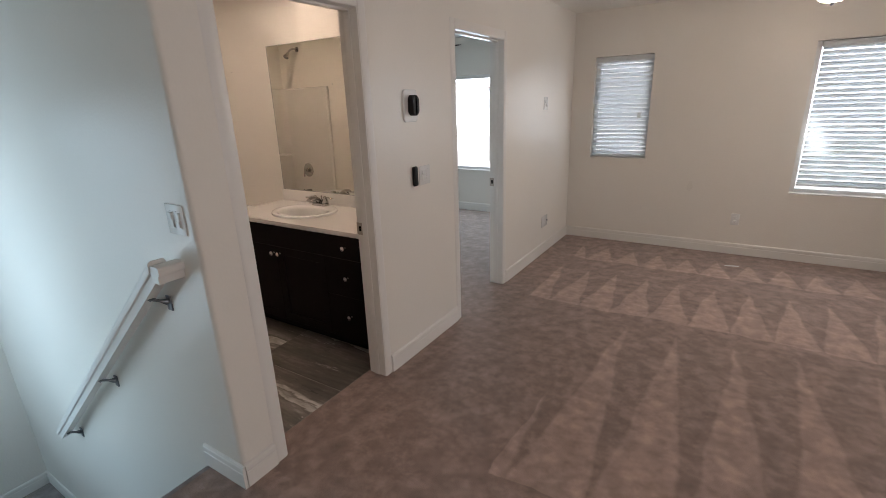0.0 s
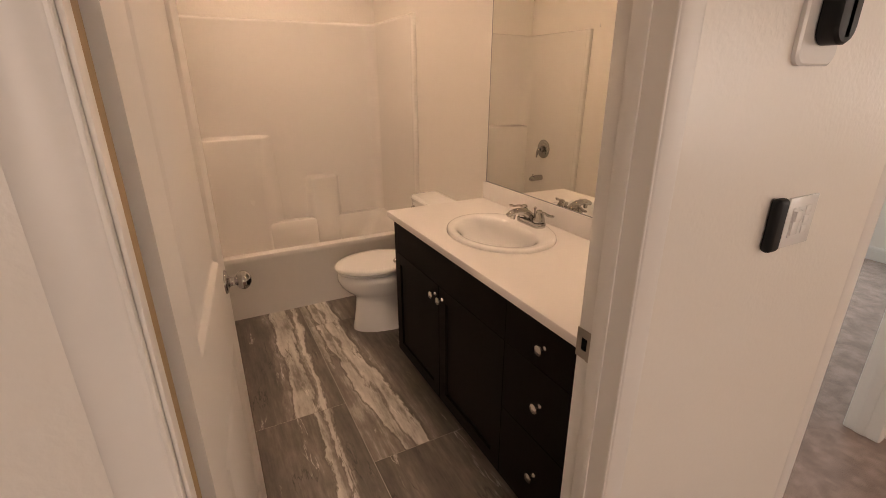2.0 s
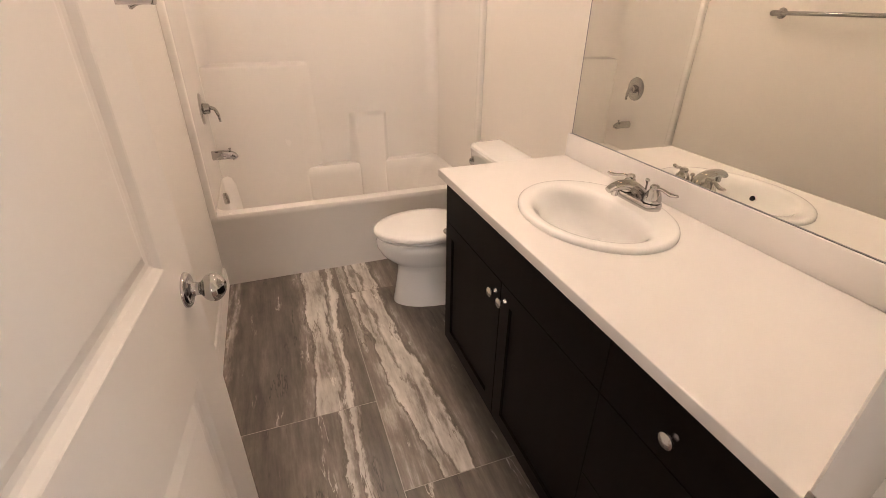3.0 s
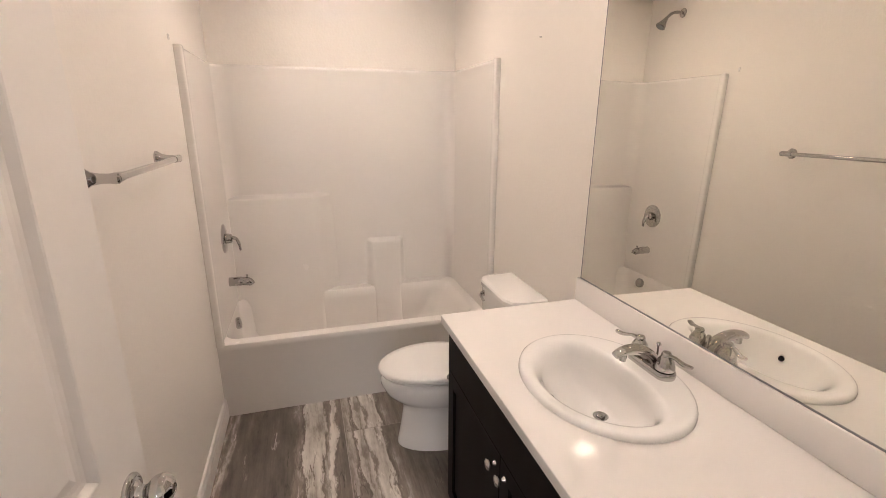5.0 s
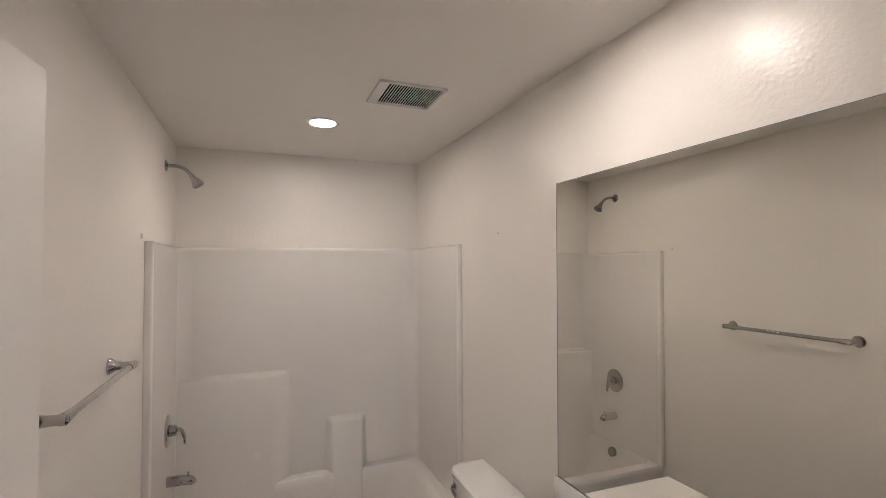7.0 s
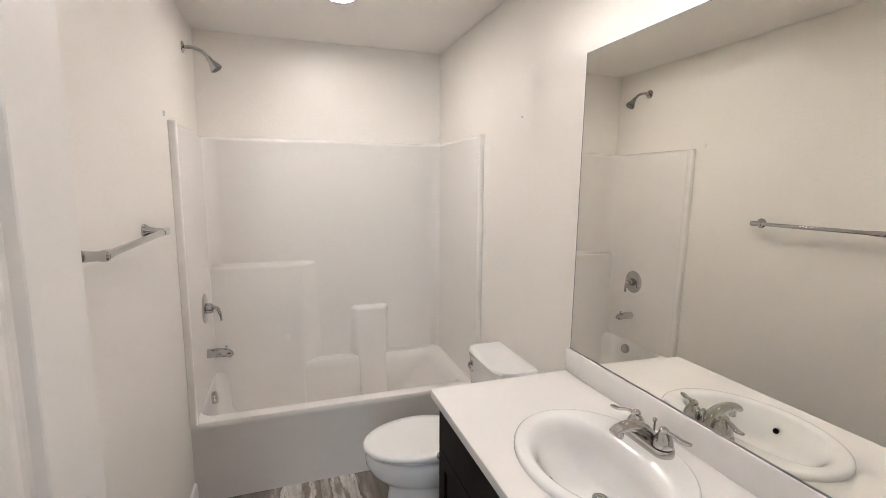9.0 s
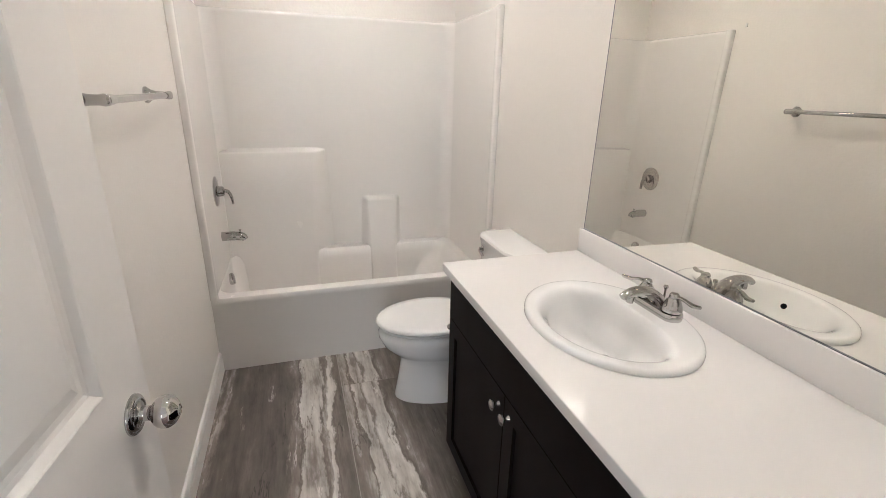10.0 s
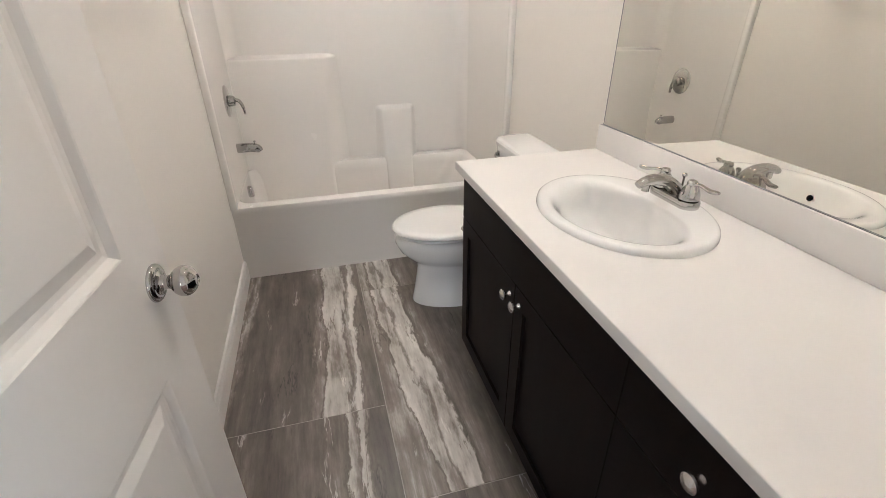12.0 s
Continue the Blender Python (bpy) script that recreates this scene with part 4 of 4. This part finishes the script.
def ledge(y0, y1, z1, deep, slope, r0, r1):
    """A moulded block that stands out of the back panel: soft sides, and a bright sloping top."""
    b = BM()
    x = BACK + TS - 0.003
    rows = []
    for d, z in ((0.126, 0.15), (0.110, 0.22), (0.091, RIM - 0.07), (0.080, RIM), (0.072, RIM + 0.09), (deep, RIM + 0.20), (deep, z1 - slope), (deep * 0.95, z1 - slope + 0.006), (deep * 0.84, z1 - slope + 0.013), (deep * 0.20, z1 - 0.006), (deep * 0.07, z1), (0.0, z1 + 0.008)):
        low = max(0.0, min(1.0, (z1 - slope - z) / 0.22))
        s0, s1 = r0 * (1 + 0.5 * low), r1 * (1 + 0.5 * low)
        a0, a1 = y0 + (r0 - s0) / 2, y1 - (r1 - s1) / 2
        row = [(x, a0, z)]
        for k in range(1, 9):
            e = k / 8
            row.append((x + d * (3 * e * e - 2 * e ** 3), a0 + s0 * e, z))
        for k in range(8, 0, -1):
            e = k / 8
            row.append((x + d * (3 * e * e - 2 * e ** 3), a1 - s1 * e, z))
        rows.append(row + [(x, a1, z)])
    rings(b, rows, cap0=False)
    part("moulded_shelf", b, ACRYLIC, surround, smooth=70)


ledge(TS - 0.01, 0.665, 1.082, 0.058, 0.028, 0.001, 0.10)
ledge(0.868, 1.142, 0.754, 0.056, 0.028, 0.045, 0.045)

VX = -2.85
valve = thing("shower_valve", (VX, TS, 0.88), "chrome single-lever shower valve on the surround", "shower valve")
bm = BM()
lathe(bm, [(0, 0), (0.083, 0.0), (0.084, 0.004), (0.078, 0.009), (0.045, 0.013), (0.030, 0.014), (0.029, 0.028), (0.027, 0.040), (0.020, 0.046), (0, 0.048)], Matrix.Translation((VX, TS, 0.885)) @ Matrix.Rotation(radians(-90), 4, "X"), 40)
part("escutcheon", bm, CHROME, valve)
bm = BM()
tube(bm, curve_points([(VX, TS + 0.036, 0.892), (VX + 0.004, TS + 0.066, 0.882), (VX + 0.008, TS + 0.080, 0.850), (VX + 0.010, TS + 0.084, 0.812)], 5), [0.014] * 6 + [0.012] * 5 + [0.010, 0.009, 0.009, 0.0095, 0.007], 12, 0.7)
part("lever", bm, CHROME, valve)
filler = thing("tub_spout", (VX, TS, 0.62), "chrome bathtub filler spout with diverter", "tub spout")
bm = BM()
tube(bm, curve_points([(VX, TS + 0.001, 0.622), (VX, TS + 0.050, 0.622), (VX, TS + 0.084, 0.620), (VX, TS + 0.112, 0.613), (VX, TS + 0.122, 0.598)], 5), [0.027] * 8 + [0.0255] * 6 + [0.024, 0.023, 0.022, 0.021, 0.020, 0.0195, 0.019], 20)
part("body", bm, CHROME, filler)
bm = BM()
lathe(bm, [(0, 0), (0.0035, 0), (0.0035, 0.012), (0.007, 0.014), (0.007, 0.019), (0, 0.021)], Matrix.Translation((VX, TS + 0.100, 0.640)), 14)
part("diverter", bm, CHROME, filler)

shower = thing("wall_shower", (-2.87, 0, 2.28), "small chrome shower head on a bent arm", "shower head")
bm = BM()
lathe(bm, [(0, 0.0005), (0.030, 0.0005), (0.029, 0.005), (0.018, 0.011), (0.010, 0.012), (0, 0.012)], Matrix.Translation((-2.872, 0, 2.28)) @ Matrix.Rotation(radians(-90), 4, "X"), 24)
part("flange", bm, CHROME, shower)
bm = BM()
tube(bm, curve_points([(-2.872, 0.008, 2.28), (-2.875, 0.05, 2.281), (-2.882, 0.090, 2.268), (-2.888, 0.120, 2.238)], 6), 0.0095, 14)
part("arm", bm, CHROME, shower)
bm = BM()
d = Vector((-0.02, 0.55, -0.80)).normalized()
m = Matrix.Translation((-2.888, 0.117, 2.242)) @ d.to_track_quat("Z", "Y").to_matrix().to_4x4()
lathe(bm, [(0, 0.0), (0.012, 0.0), (0.015, 0.010), (0.014, 0.022), (0.020, 0.034), (0.031, 0.060), (0.033, 0.070), (0.029, 0.073), (0, 0.072)], m, 28)
part("head", bm, CHROME, shower)
bm = BM()
lathe(bm, [(0, 0.0), (0.026, 0.0), (0.024, 0.003), (0, 0.003)], m @ Matrix.Translation((0, 0, 0.0725)), 24)
part("spray_face", bm, STEEL, shower)

bar = thing("towel_bar", (-1.6, 0, 1.41), "polished chrome towel bar mounted on the wall", "towel bar")
for x in (-1.325, -1.925):
    bm = BM()
    s = 1 if x < -1.6 else -1
    lathe(bm, [(0, 0.0005), (0.027, 0.0005), (0.0275, 0.006), (0.023, 0.012), (0.016, 0.022), (0.0125, 0.040), (0.012, 0.060), (0.0135, 0.066), (0.013, 0.078), (0.009, 0.082), (0, 0.083)], Matrix.Translation((x, 0, 1.41)) @ Matrix.Rotation(radians(-90), 4, "X"), 26)
    tube(bm, [(x + s * 0.0, 0.070, 1.41), (x + s * 0.022, 0.070, 1.41), (x + s * 0.05, 0.070, 1.41)], [0.0140, 0.0135, 0.0115], 16)
    part("post", bm, CHROME, bar)
bm = BM()
tube(bm, [(-1.895, 0.070, 1.41), (-1.355, 0.070, 1.41)], 0.0100, 16)
part("rail", bm, CHROME, bar)

# ceiling fittings


def downlight(x, y):
    o = thing("recessed_downlight", (x, y, H), "lit round recessed downlight with a white trim ring", "ceiling light", "bathroom downlights")
    b = BM()
    m_ = Matrix.Translation((x, y, H)) @ Matrix.Rotation(radians(180), 4, "X")
    lathe(b, [(0.062, 0.0035), (0.066, 0.005), (0.080, 0.0035), (0.084, 0.0005), (0.062, 0.0005)], m_, 40)
    part("trim_ring", b, PLASTIC, o)
    b = BM()
    lathe(b, [(0, 0.0008), (0.062, 0.0008), (0.062, 0.003), (0, 0.0034)], m_, 40)
    part("diffuser", b, LAMP, o, "glowing warm diffuser")


downlight(-2.425, 0.762)
downlight(-1.02, 1.06)

vent = thing("exhaust_vent", (-1.945, 1.05, H), "white slotted exhaust fan grille on the ceiling", "vent")
bm = BM()
z0, z1 = H - 0.011, H - 0.0005
for x0, x1, y0, y1 in ((-2.032, -2.022, 0.898, 1.181), (-1.792, -1.782, 0.898, 1.181), (-2.022, -1.792, 0.898, 0.940), (-2.022, -1.792, 1.170, 1.181)):
    box(bm, x0, x1, y0, y1, z0, z1)
part("frame", bm, PLASTIC, vent)
# dark sheet that gives the shade between the grille slats
bm = BM()
box(bm, -2.022, -1.792, 0.940, 1.170, H - 0.002, H - 0.0005)
part("slot_shade", bm, HOLE_SHADE, vent)
for k in range(20):
    y = 0.940 + 0.230 * (k + 1) / 21
    bm = BM()
    box(bm, -2.022, -1.792, y - 0.0015, y + 0.0015, H - 0.0108, H - 0.0080)
    part("slat", bm, PLASTIC, vent, smooth=0)
bm = BM()
box(bm, -2.355, -2.343, 0.0005, 0.006, 1.862, 1.884, 0.002, 2)
solo("wall_hook", bm, PLASTIC, "tiny white hook on the wall above the surround", "hook")
bm = BM()
lathe(bm, [(0, 0), (0.003, 0), (0.003, 0.002), (0.0015, 0.003), (0.0013, 0.010), (0, 0.0105)], Matrix.Translation((-1.99, WIDE, 1.89)) @ Matrix.Rotation(radians(90), 4, "X"), 8)
solo("nail", bm, STEEL, "small steel nail standing out of the bathroom wall", "nail")


# ---- landing and loft ----
def plate(name, centre, normal, w, h, label, group=""):
    """A wall plate; returns the thing and a function that places boxes on it: u to its right, v up, d outward."""
    cx, cy, cz = centre
    o = thing(name, centre, label, "wall plate", group)
    side = Vector((0, 0, 1)).cross(Vector(normal))

    def put(b, u0, u1, v0, v1, d0, d1, bev=0.0):
        p, q = Vector(centre) + side * u0 + Vector(normal) * d0, Vector(centre) + side * u1 + Vector(normal) * d1
        box(b, *sorted((p.x, q.x)), *sorted((p.y, q.y)), cz + v0, cz + v1, bev, 2)

    b = BM()
    put(b, -w / 2, w / 2, -h / 2, h / 2, 0.0005, 0.006, 0.002)
    part("plate", b, PLASTIC, o)
    return o, put


def rocker(o, put, u, up):
    b = BM()
    put(b, u - 0.017, u + 0.017, -0.034, 0.034, 0.005, 0.0075)
    part("bezel", b, PLASTIC, o)
    b = BM()
    put(b, u - 0.014, u + 0.014, -0.029, 0.029, 0.006, 0.011, 0.002)
    put(b, u - 0.013, u + 0.013, 0.004 if up else -0.028, 0.028 if up else -0.004, 0.009, 0.014, 0.002)
    part("rocker", b, PLASTIC, o)


o, put = plate("light_switch", (-0.108, -0.132, 1.207), (0, -1, 0), 0.116, 0.117, "white double rocker switch by the stairs")
rocker(o, put, -0.023, True)
rocker(o, put, 0.023, False)
o, put = plate("light_switch", (0, 1.365, 1.165), (1, 0, 0), 0.116, 0.117, "white double switch plate beside a black remote")
rocker(o, put, -0.023, True)
bm = BM()
for v in (-0.022, 0.002, 0.026):
    put(bm, 0.012, 0.036, v - 0.008, v + 0.010, 0.0055, 0.0075, 0.0008)
part("timer_buttons", bm, PLASTIC, o)
bm = BM()
box(bm, 0.0005, 0.024, 1.232, 1.272, 1.112, 1.232, 0.010, 4)
solo("remote_control", bm, BLACK, "slim black remote control stuck on the wall", "remote control")
o, put = plate("light_switch", (0, 3.525, 1.555), (1, 0, 0), 0.10, 0.12, "small white double switch plate on the loft wall")
rocker(o, put, -0.023, True)
rocker(o, put, 0.023, True)
for centre, normal in (((1.735, 4.39, 0.365), (0, -1, 0)), ((0, 3.60, 0.35), (1, 0, 0))):
    o, put = plate("wall_outlet", centre, normal, 0.074 if normal[0] == 0 else 0.165, 0.118, "white double wall outlet above the baseboard", "wall outlets")
    for v in (-0.021, 0.021):
        bm = BM()
        put(bm, -0.017, 0.017, v - 0.014, v + 0.014, 0.005, 0.0085, 0.003)
        part("socket", bm, PLASTIC, o)
bm = BM()
lathe(bm, [(0, 0), (0.006, 0), (0.006, 0.004), (0.0045, 0.005), (0.0045, 0.014), (0, 0.0145)], Matrix.Translation((0.0055, 3.655, 0.35)) @ Matrix.Rotation(radians(90), 4, "Y"), 12)
part("cable_socket", bm, STEEL, o, "small metal cable socket")
thermo = thing("thermostat", (0, 1.245, 1.58), "black oval smart thermostat on a white wall plate", "thermostat")
bm = BM()
loops = []
for g, d in ((0.0, 0.0005), (0.0, 0.008), (-0.004, 0.012)):
    loops.append([(d, y, z) for y, z in rounded(1.178 - g, 1.312 + g, 1.492 - g, 1.672 + g, 0.022, 6)])
rings(bm, loops)
part("back_plate", bm, PLASTIC, thermo)
bm = BM()
loops = []
for g, d in ((-0.006, 0.011), (0.0, 0.014), (0.0, 0.042), (-0.004, 0.048), (-0.012, 0.050)):
    loops.append([(d, y, z) for y, z in rounded(1.213 - g, 1.282 + g, 1.527 - g, 1.642 + g, 0.030, 8)])
rings(bm, loops)
part("body", bm, BLACK, thermo, "glossy black thermostat body")

# handrail: sloping board with a level return to the wall
rail = thing("handrail", (-1.05, -0.2, 0.2), "white painted wooden stair handrail on steel brackets", "handrail")
RA, RB = Vector((-0.185, -0.202, 1.0)), Vector((-2.03, -0.202, -0.490))
d = (RB - RA).normalized()
up = Vector((-d.z, 0, d.x)) * -1 if d.x < 0 else Vector((-d.z, 0, d.x))
up = up if up.z > 0 else -up
half = [(0.020, -0.026), (0.020, -0.006), (0.0225, 0.001), (0.028, 0.005), (0.030, 0.010), (0.030, 0.024), (0.0265, 0.030), (0.018, 0.033)]
half = [(u * 1.15, v * 1.25 + 0.004) for u, v in half]
prof = half + [(-u, v) for u, v in reversed(half)]
bm = BM()


def at_x(p, x):
    """The point moved along the slope to the upright plane at x."""
    return p + d * ((x - p.x) / d.x)


rings(bm, [[at_x(RA + Vector((0, u, 0)) + up * v, RA.x) for u, v in prof], [RB + Vector((0, u, 0)) + up * v for u, v in prof]])
part("rail", bm, TRIM, rail, smooth=25)
bm = BM()
rings(bm, [[(RA.x + 0.0285 + u, y, RA.z + v * 0.92) for u, v in prof] for y in (-0.232, -0.1325)])
part("rail_return", bm, TRIM, rail, smooth=25)
for t in (0.075, 0.50, 0.955):
    p = RA.lerp(RB, t) - up * 0.026
    bm = BM()
    tube(bm, curve_points([p + Vector((0, 0.0, 0.0)), p + Vector((0.002, 0.02, -0.012)), (p.x + 0.004, -0.165, p.z - 0.022), (p.x + 0.006, -0.140, p.z - 0.036)], 5), [0.0075] * 5 + [0.0065] * 5 + [0.008, 0.009, 0.011, 0.012, 0.013, 0.013], 10)
    box(bm, p.x - 0.012, p.x + 0.024, -0.1395, -0.1323, p.z - 0.075, p.z - 0.008, 0.003, 2)
    box(bm, p.x - 0.03, p.x + 0.02, p.y - 0.012, p.y + 0.012, p.z - 0.004, p.z + 0.004, 0.001, 1)
    part("bracket", bm, STEEL, rail, "grey steel wall bracket")


def ceiling_fan(x, y, turn, lit, label):
    o = thing("ceiling_fan", (x, y, H), label, "ceiling fan", "ceiling fans")
    b = BM()
    m_ = Matrix.Translation((x, y, H)) @ Matrix.Rotation(radians(180), 4, "X")
    lathe(b, [(0, 0.0005), (0.065, 0.0005), (0.062, 0.03), (0.02, 0.05), (0.013, 0.06), (0.013, 0.14), (0, 0.14)], m_, 24)
    part("canopy", b, STEEL, o)
    b = BM()
    lathe(b, [(0, 0.14), (0.06, 0.14), (0.095, 0.16), (0.10, 0.21), (0.085, 0.24), (0.06, 0.26), (0.06, 0.285), (0, 0.285)], m_, 28)
    part("motor", b, STEEL, o)
    if lit:
        b = BM()
        lathe(b, [(0, 0.285), (0.085, 0.286), (0.10, 0.30), (0.088, 0.335), (0.055, 0.362), (0.012, 0.372), (0, 0.372)], m_, 28)
        part("light_bowl", b, FAN_LAMP, o, "glowing frosted glass bowl")
        b = BM()
        lathe(b, [(0, 0.371), (0.013, 0.371), (0.012, 0.379), (0.007, 0.387), (0, 0.390)], m_, 16)
        part("finial", b, STEEL, o)
    for k in range(5):
        a = radians(turn + 72 * k)
        mm = Matrix.Translation((x, y, H - 0.225)) @ Matrix.Rotation(a, 4, "Z") @ Matrix.Rotation(radians(11), 4, "X")
        b = BM()
        loop = [(0.16, -0.045), (0.30, -0.062), (0.58, -0.068), (0.625, -0.05), (0.635, 0), (0.625, 0.05), (0.58, 0.068), (0.30, 0.062), (0.16, 0.045)]
        rings(b, [[mm @ Vector((u, v, w_)) for u, v in loop] for w_ in (-0.004, 0.004)])
        part("blade", b, FAN_WOOD, o)
        b = BM()
        rings(b, [[mm @ Vector((u, v, w_)) for u, v in ((0.07, -0.015), (0.2, -0.03), (0.2, 0.03), (0.07, 0.015))] for w_ in (-0.008, -0.0045)])
        part("blade_iron", b, STEEL, o)
    return o


ceiling_fan(2.02, 2.85, 152, True, "dark-bladed ceiling fan with a lit glass bowl")
ceiling_fan(-1.90, 4.05, 3, False, "dark-bladed ceiling fan in the bedroom")

bm = BM()
rings(bm, [[(1.70, 3.93, z), (1.82, 3.955, z), (1.825, 3.975, z + 0.004), (1.71, 3.958, z + 0.002)] for z in (0.003, 0.0045)])
solo("paper_scrap", bm, PLASTIC, "thin white scrap of paper lying on the carpet", "paper")

# ---- outside ----
bm = BM()
box(bm, -400, 400, -400, 400, -3.2, -3.0)
structure("ground", bm, SOIL, "dry pale ground around the house", "ground")
# glowing board, added so that the view from the windows burns out to white
bm = BM()
box(bm, -90, 90, 60, 60.2, -3, 45)
structure("backdrop", bm, glow("blown_out_sky_glow", (0.86, 0.95, 1.0), 7.0), "glowing board standing in for the overexposed sky behind the houses", "sky")
# unseen eaves, added only to stop direct sun at the windows
bm = BM()
for x0, x1, y0, y1 in ((-4.3, 5.3, -3.62, -2.72), (-4.3, 0, -2.72, -1.48), (4.42, 5.3, -2.72, 5.26), (-4.3, -3.43, -1.48, 5.26)):
    box(bm, x0, x1, y0, y1, H + 0.02, H + 0.16)
structure("sun_blocking_eaves", bm, STUCCO, "unseen pale eaves added to keep direct sun out of the rooms", "roof")
house = thing("neighbour_house", (-4, 15.5, -3.0), "pale stucco house seen through the bedroom window", "house")
bm = BM()
box(bm, -12, 4, 15, 22, -3.0, 2.6)
part("wall", bm, STUCCO, house)
bm = BM()
rings(bm, [[(-12.5, 14.95, 2.6), (4.5, 14.95, 2.6), (4.5, 22.5, 2.6), (-12.5, 22.5, 2.6)], [(-8.5, 18.3, 4.6), (0.5, 18.3, 4.6), (0.5, 18.7, 4.6), (-8.5, 18.7, 4.6)]])
part("roof", bm, ROOFTILE, house, smooth=0)
for x, z in ((-9, 0.3), (-6.2, 0.3), (-3.4, 0.3), (-0.6, 0.3), (-6.2, -2.4), (-3.4, -2.4)):
    bm = BM()
    for u0, u1, v0, v1 in ((x, x + 0.09, z, z + 1.5), (x + 1.31, x + 1.4, z, z + 1.5), (x, x + 1.4, z - 0.09, z), (x, x + 1.4, z + 1.5, z + 1.59), (x + 0.67, x + 0.73, z, z + 1.5), (x + 0.09, x + 1.31, z + 0.72, z + 0.78)):
        box(bm, u0, u1, 14.93, 15.0, v0, v1)
    w = part("window", bm, VINYL, house)
    bm = BM()
    box(bm, x + 0.09, x + 1.31, 14.97, 14.998, z, z + 1.5)
    part("pane", bm, GLARE_PANE, w)
house.matrix_basis = Matrix.Translation((-7, 33, -3.0))

# ---- bathroom floor tiles ----
bm = BM()
box(bm, -3.2, -0.135, -0.005, WIDE + 0.005, -0.1, -0.0012)
tiled = structure("floor_bathroom", bm, GROUT, "large vein-cut stone-look floor tiles, grey and cream", "floor")
VEIN_A = vein_material("stone_tile_a", ((0.0, 0.50), (0.035, 0.72), (0.06, 0.42), (0.08, 0.66), (0.115, 0.50), (0.135, 0.20), (0.18, 0.24), (0.40, 0.28), (0.52, 0.22), (0.61, 0.31), (0.635, 0.50), (0.668, 0.54), (0.680, 0.30), (0.695, 0.86), (0.735, 0.74), (0.79, 0.78), (0.83, 0.80), (0.85, 0.68), (0.865, 0.34), (0.88, 0.56), (0.892, 0.50), (0.903, 0.92), (0.935, 0.82), (0.952, 0.30), (0.97, 0.40), (1.0, 0.34)), 0.042, 0.0)
VEIN_B = vein_material("stone_tile_b", ((0.0, 0.26), (0.25, 0.30), (0.45, 0.24), (0.62, 0.33), (0.69, 0.50), (0.725, 0.44), (0.737, 0.28), (0.75, 0.82), (0.775, 0.66), (0.805, 0.56), (0.818, 0.36), (0.832, 0.84), (0.865, 0.70), (0.89, 0.32), (1.0, 0.28)), 0.05, 2.0)
VEIN_C = vein_material("stone_tile_c", ((0.0, 0.52), (0.022, 0.56), (0.036, 0.30), (0.05, 0.84), (0.075, 0.70), (0.12, 0.74), (0.132, 0.50), (0.146, 0.68), (0.16, 0.90), (0.20, 0.80), (0.245, 0.76), (0.262, 0.86), (0.282, 0.28), (0.31, 0.46), (0.42, 0.31), (0.62, 0.24), (0.85, 0.30), (1.0, 0.24)), -0.085, 4.0)
JOINT = 0.0016


def tile(x0, x1, y0, y1, mat):
    b = BM()
    box(b, JOINT, x1 - x0 - JOINT, JOINT, y1 - y0 - JOINT, -0.0090, 0.0, 0.0008, 1)
    t_ = new("tile", mesh_of("tile", b, mat))
    t_.parent = tiled
    t_.location = (x0, y0, 0)


tile(-2.50, -1.312, 0.0, 0.60, VEIN_A)
tile(-1.312, -0.136, 0.0, 0.60, VEIN_B)
tile(-2.50, -2.122, 0.60, 1.20, VEIN_C)
tile(-2.122, -0.902, 0.60, 1.20, VEIN_C)
tile(-0.902, -0.136, 0.60, 1.20, VEIN_B)
tile(-2.50, -1.51, 1.20, WIDE, VEIN_B)
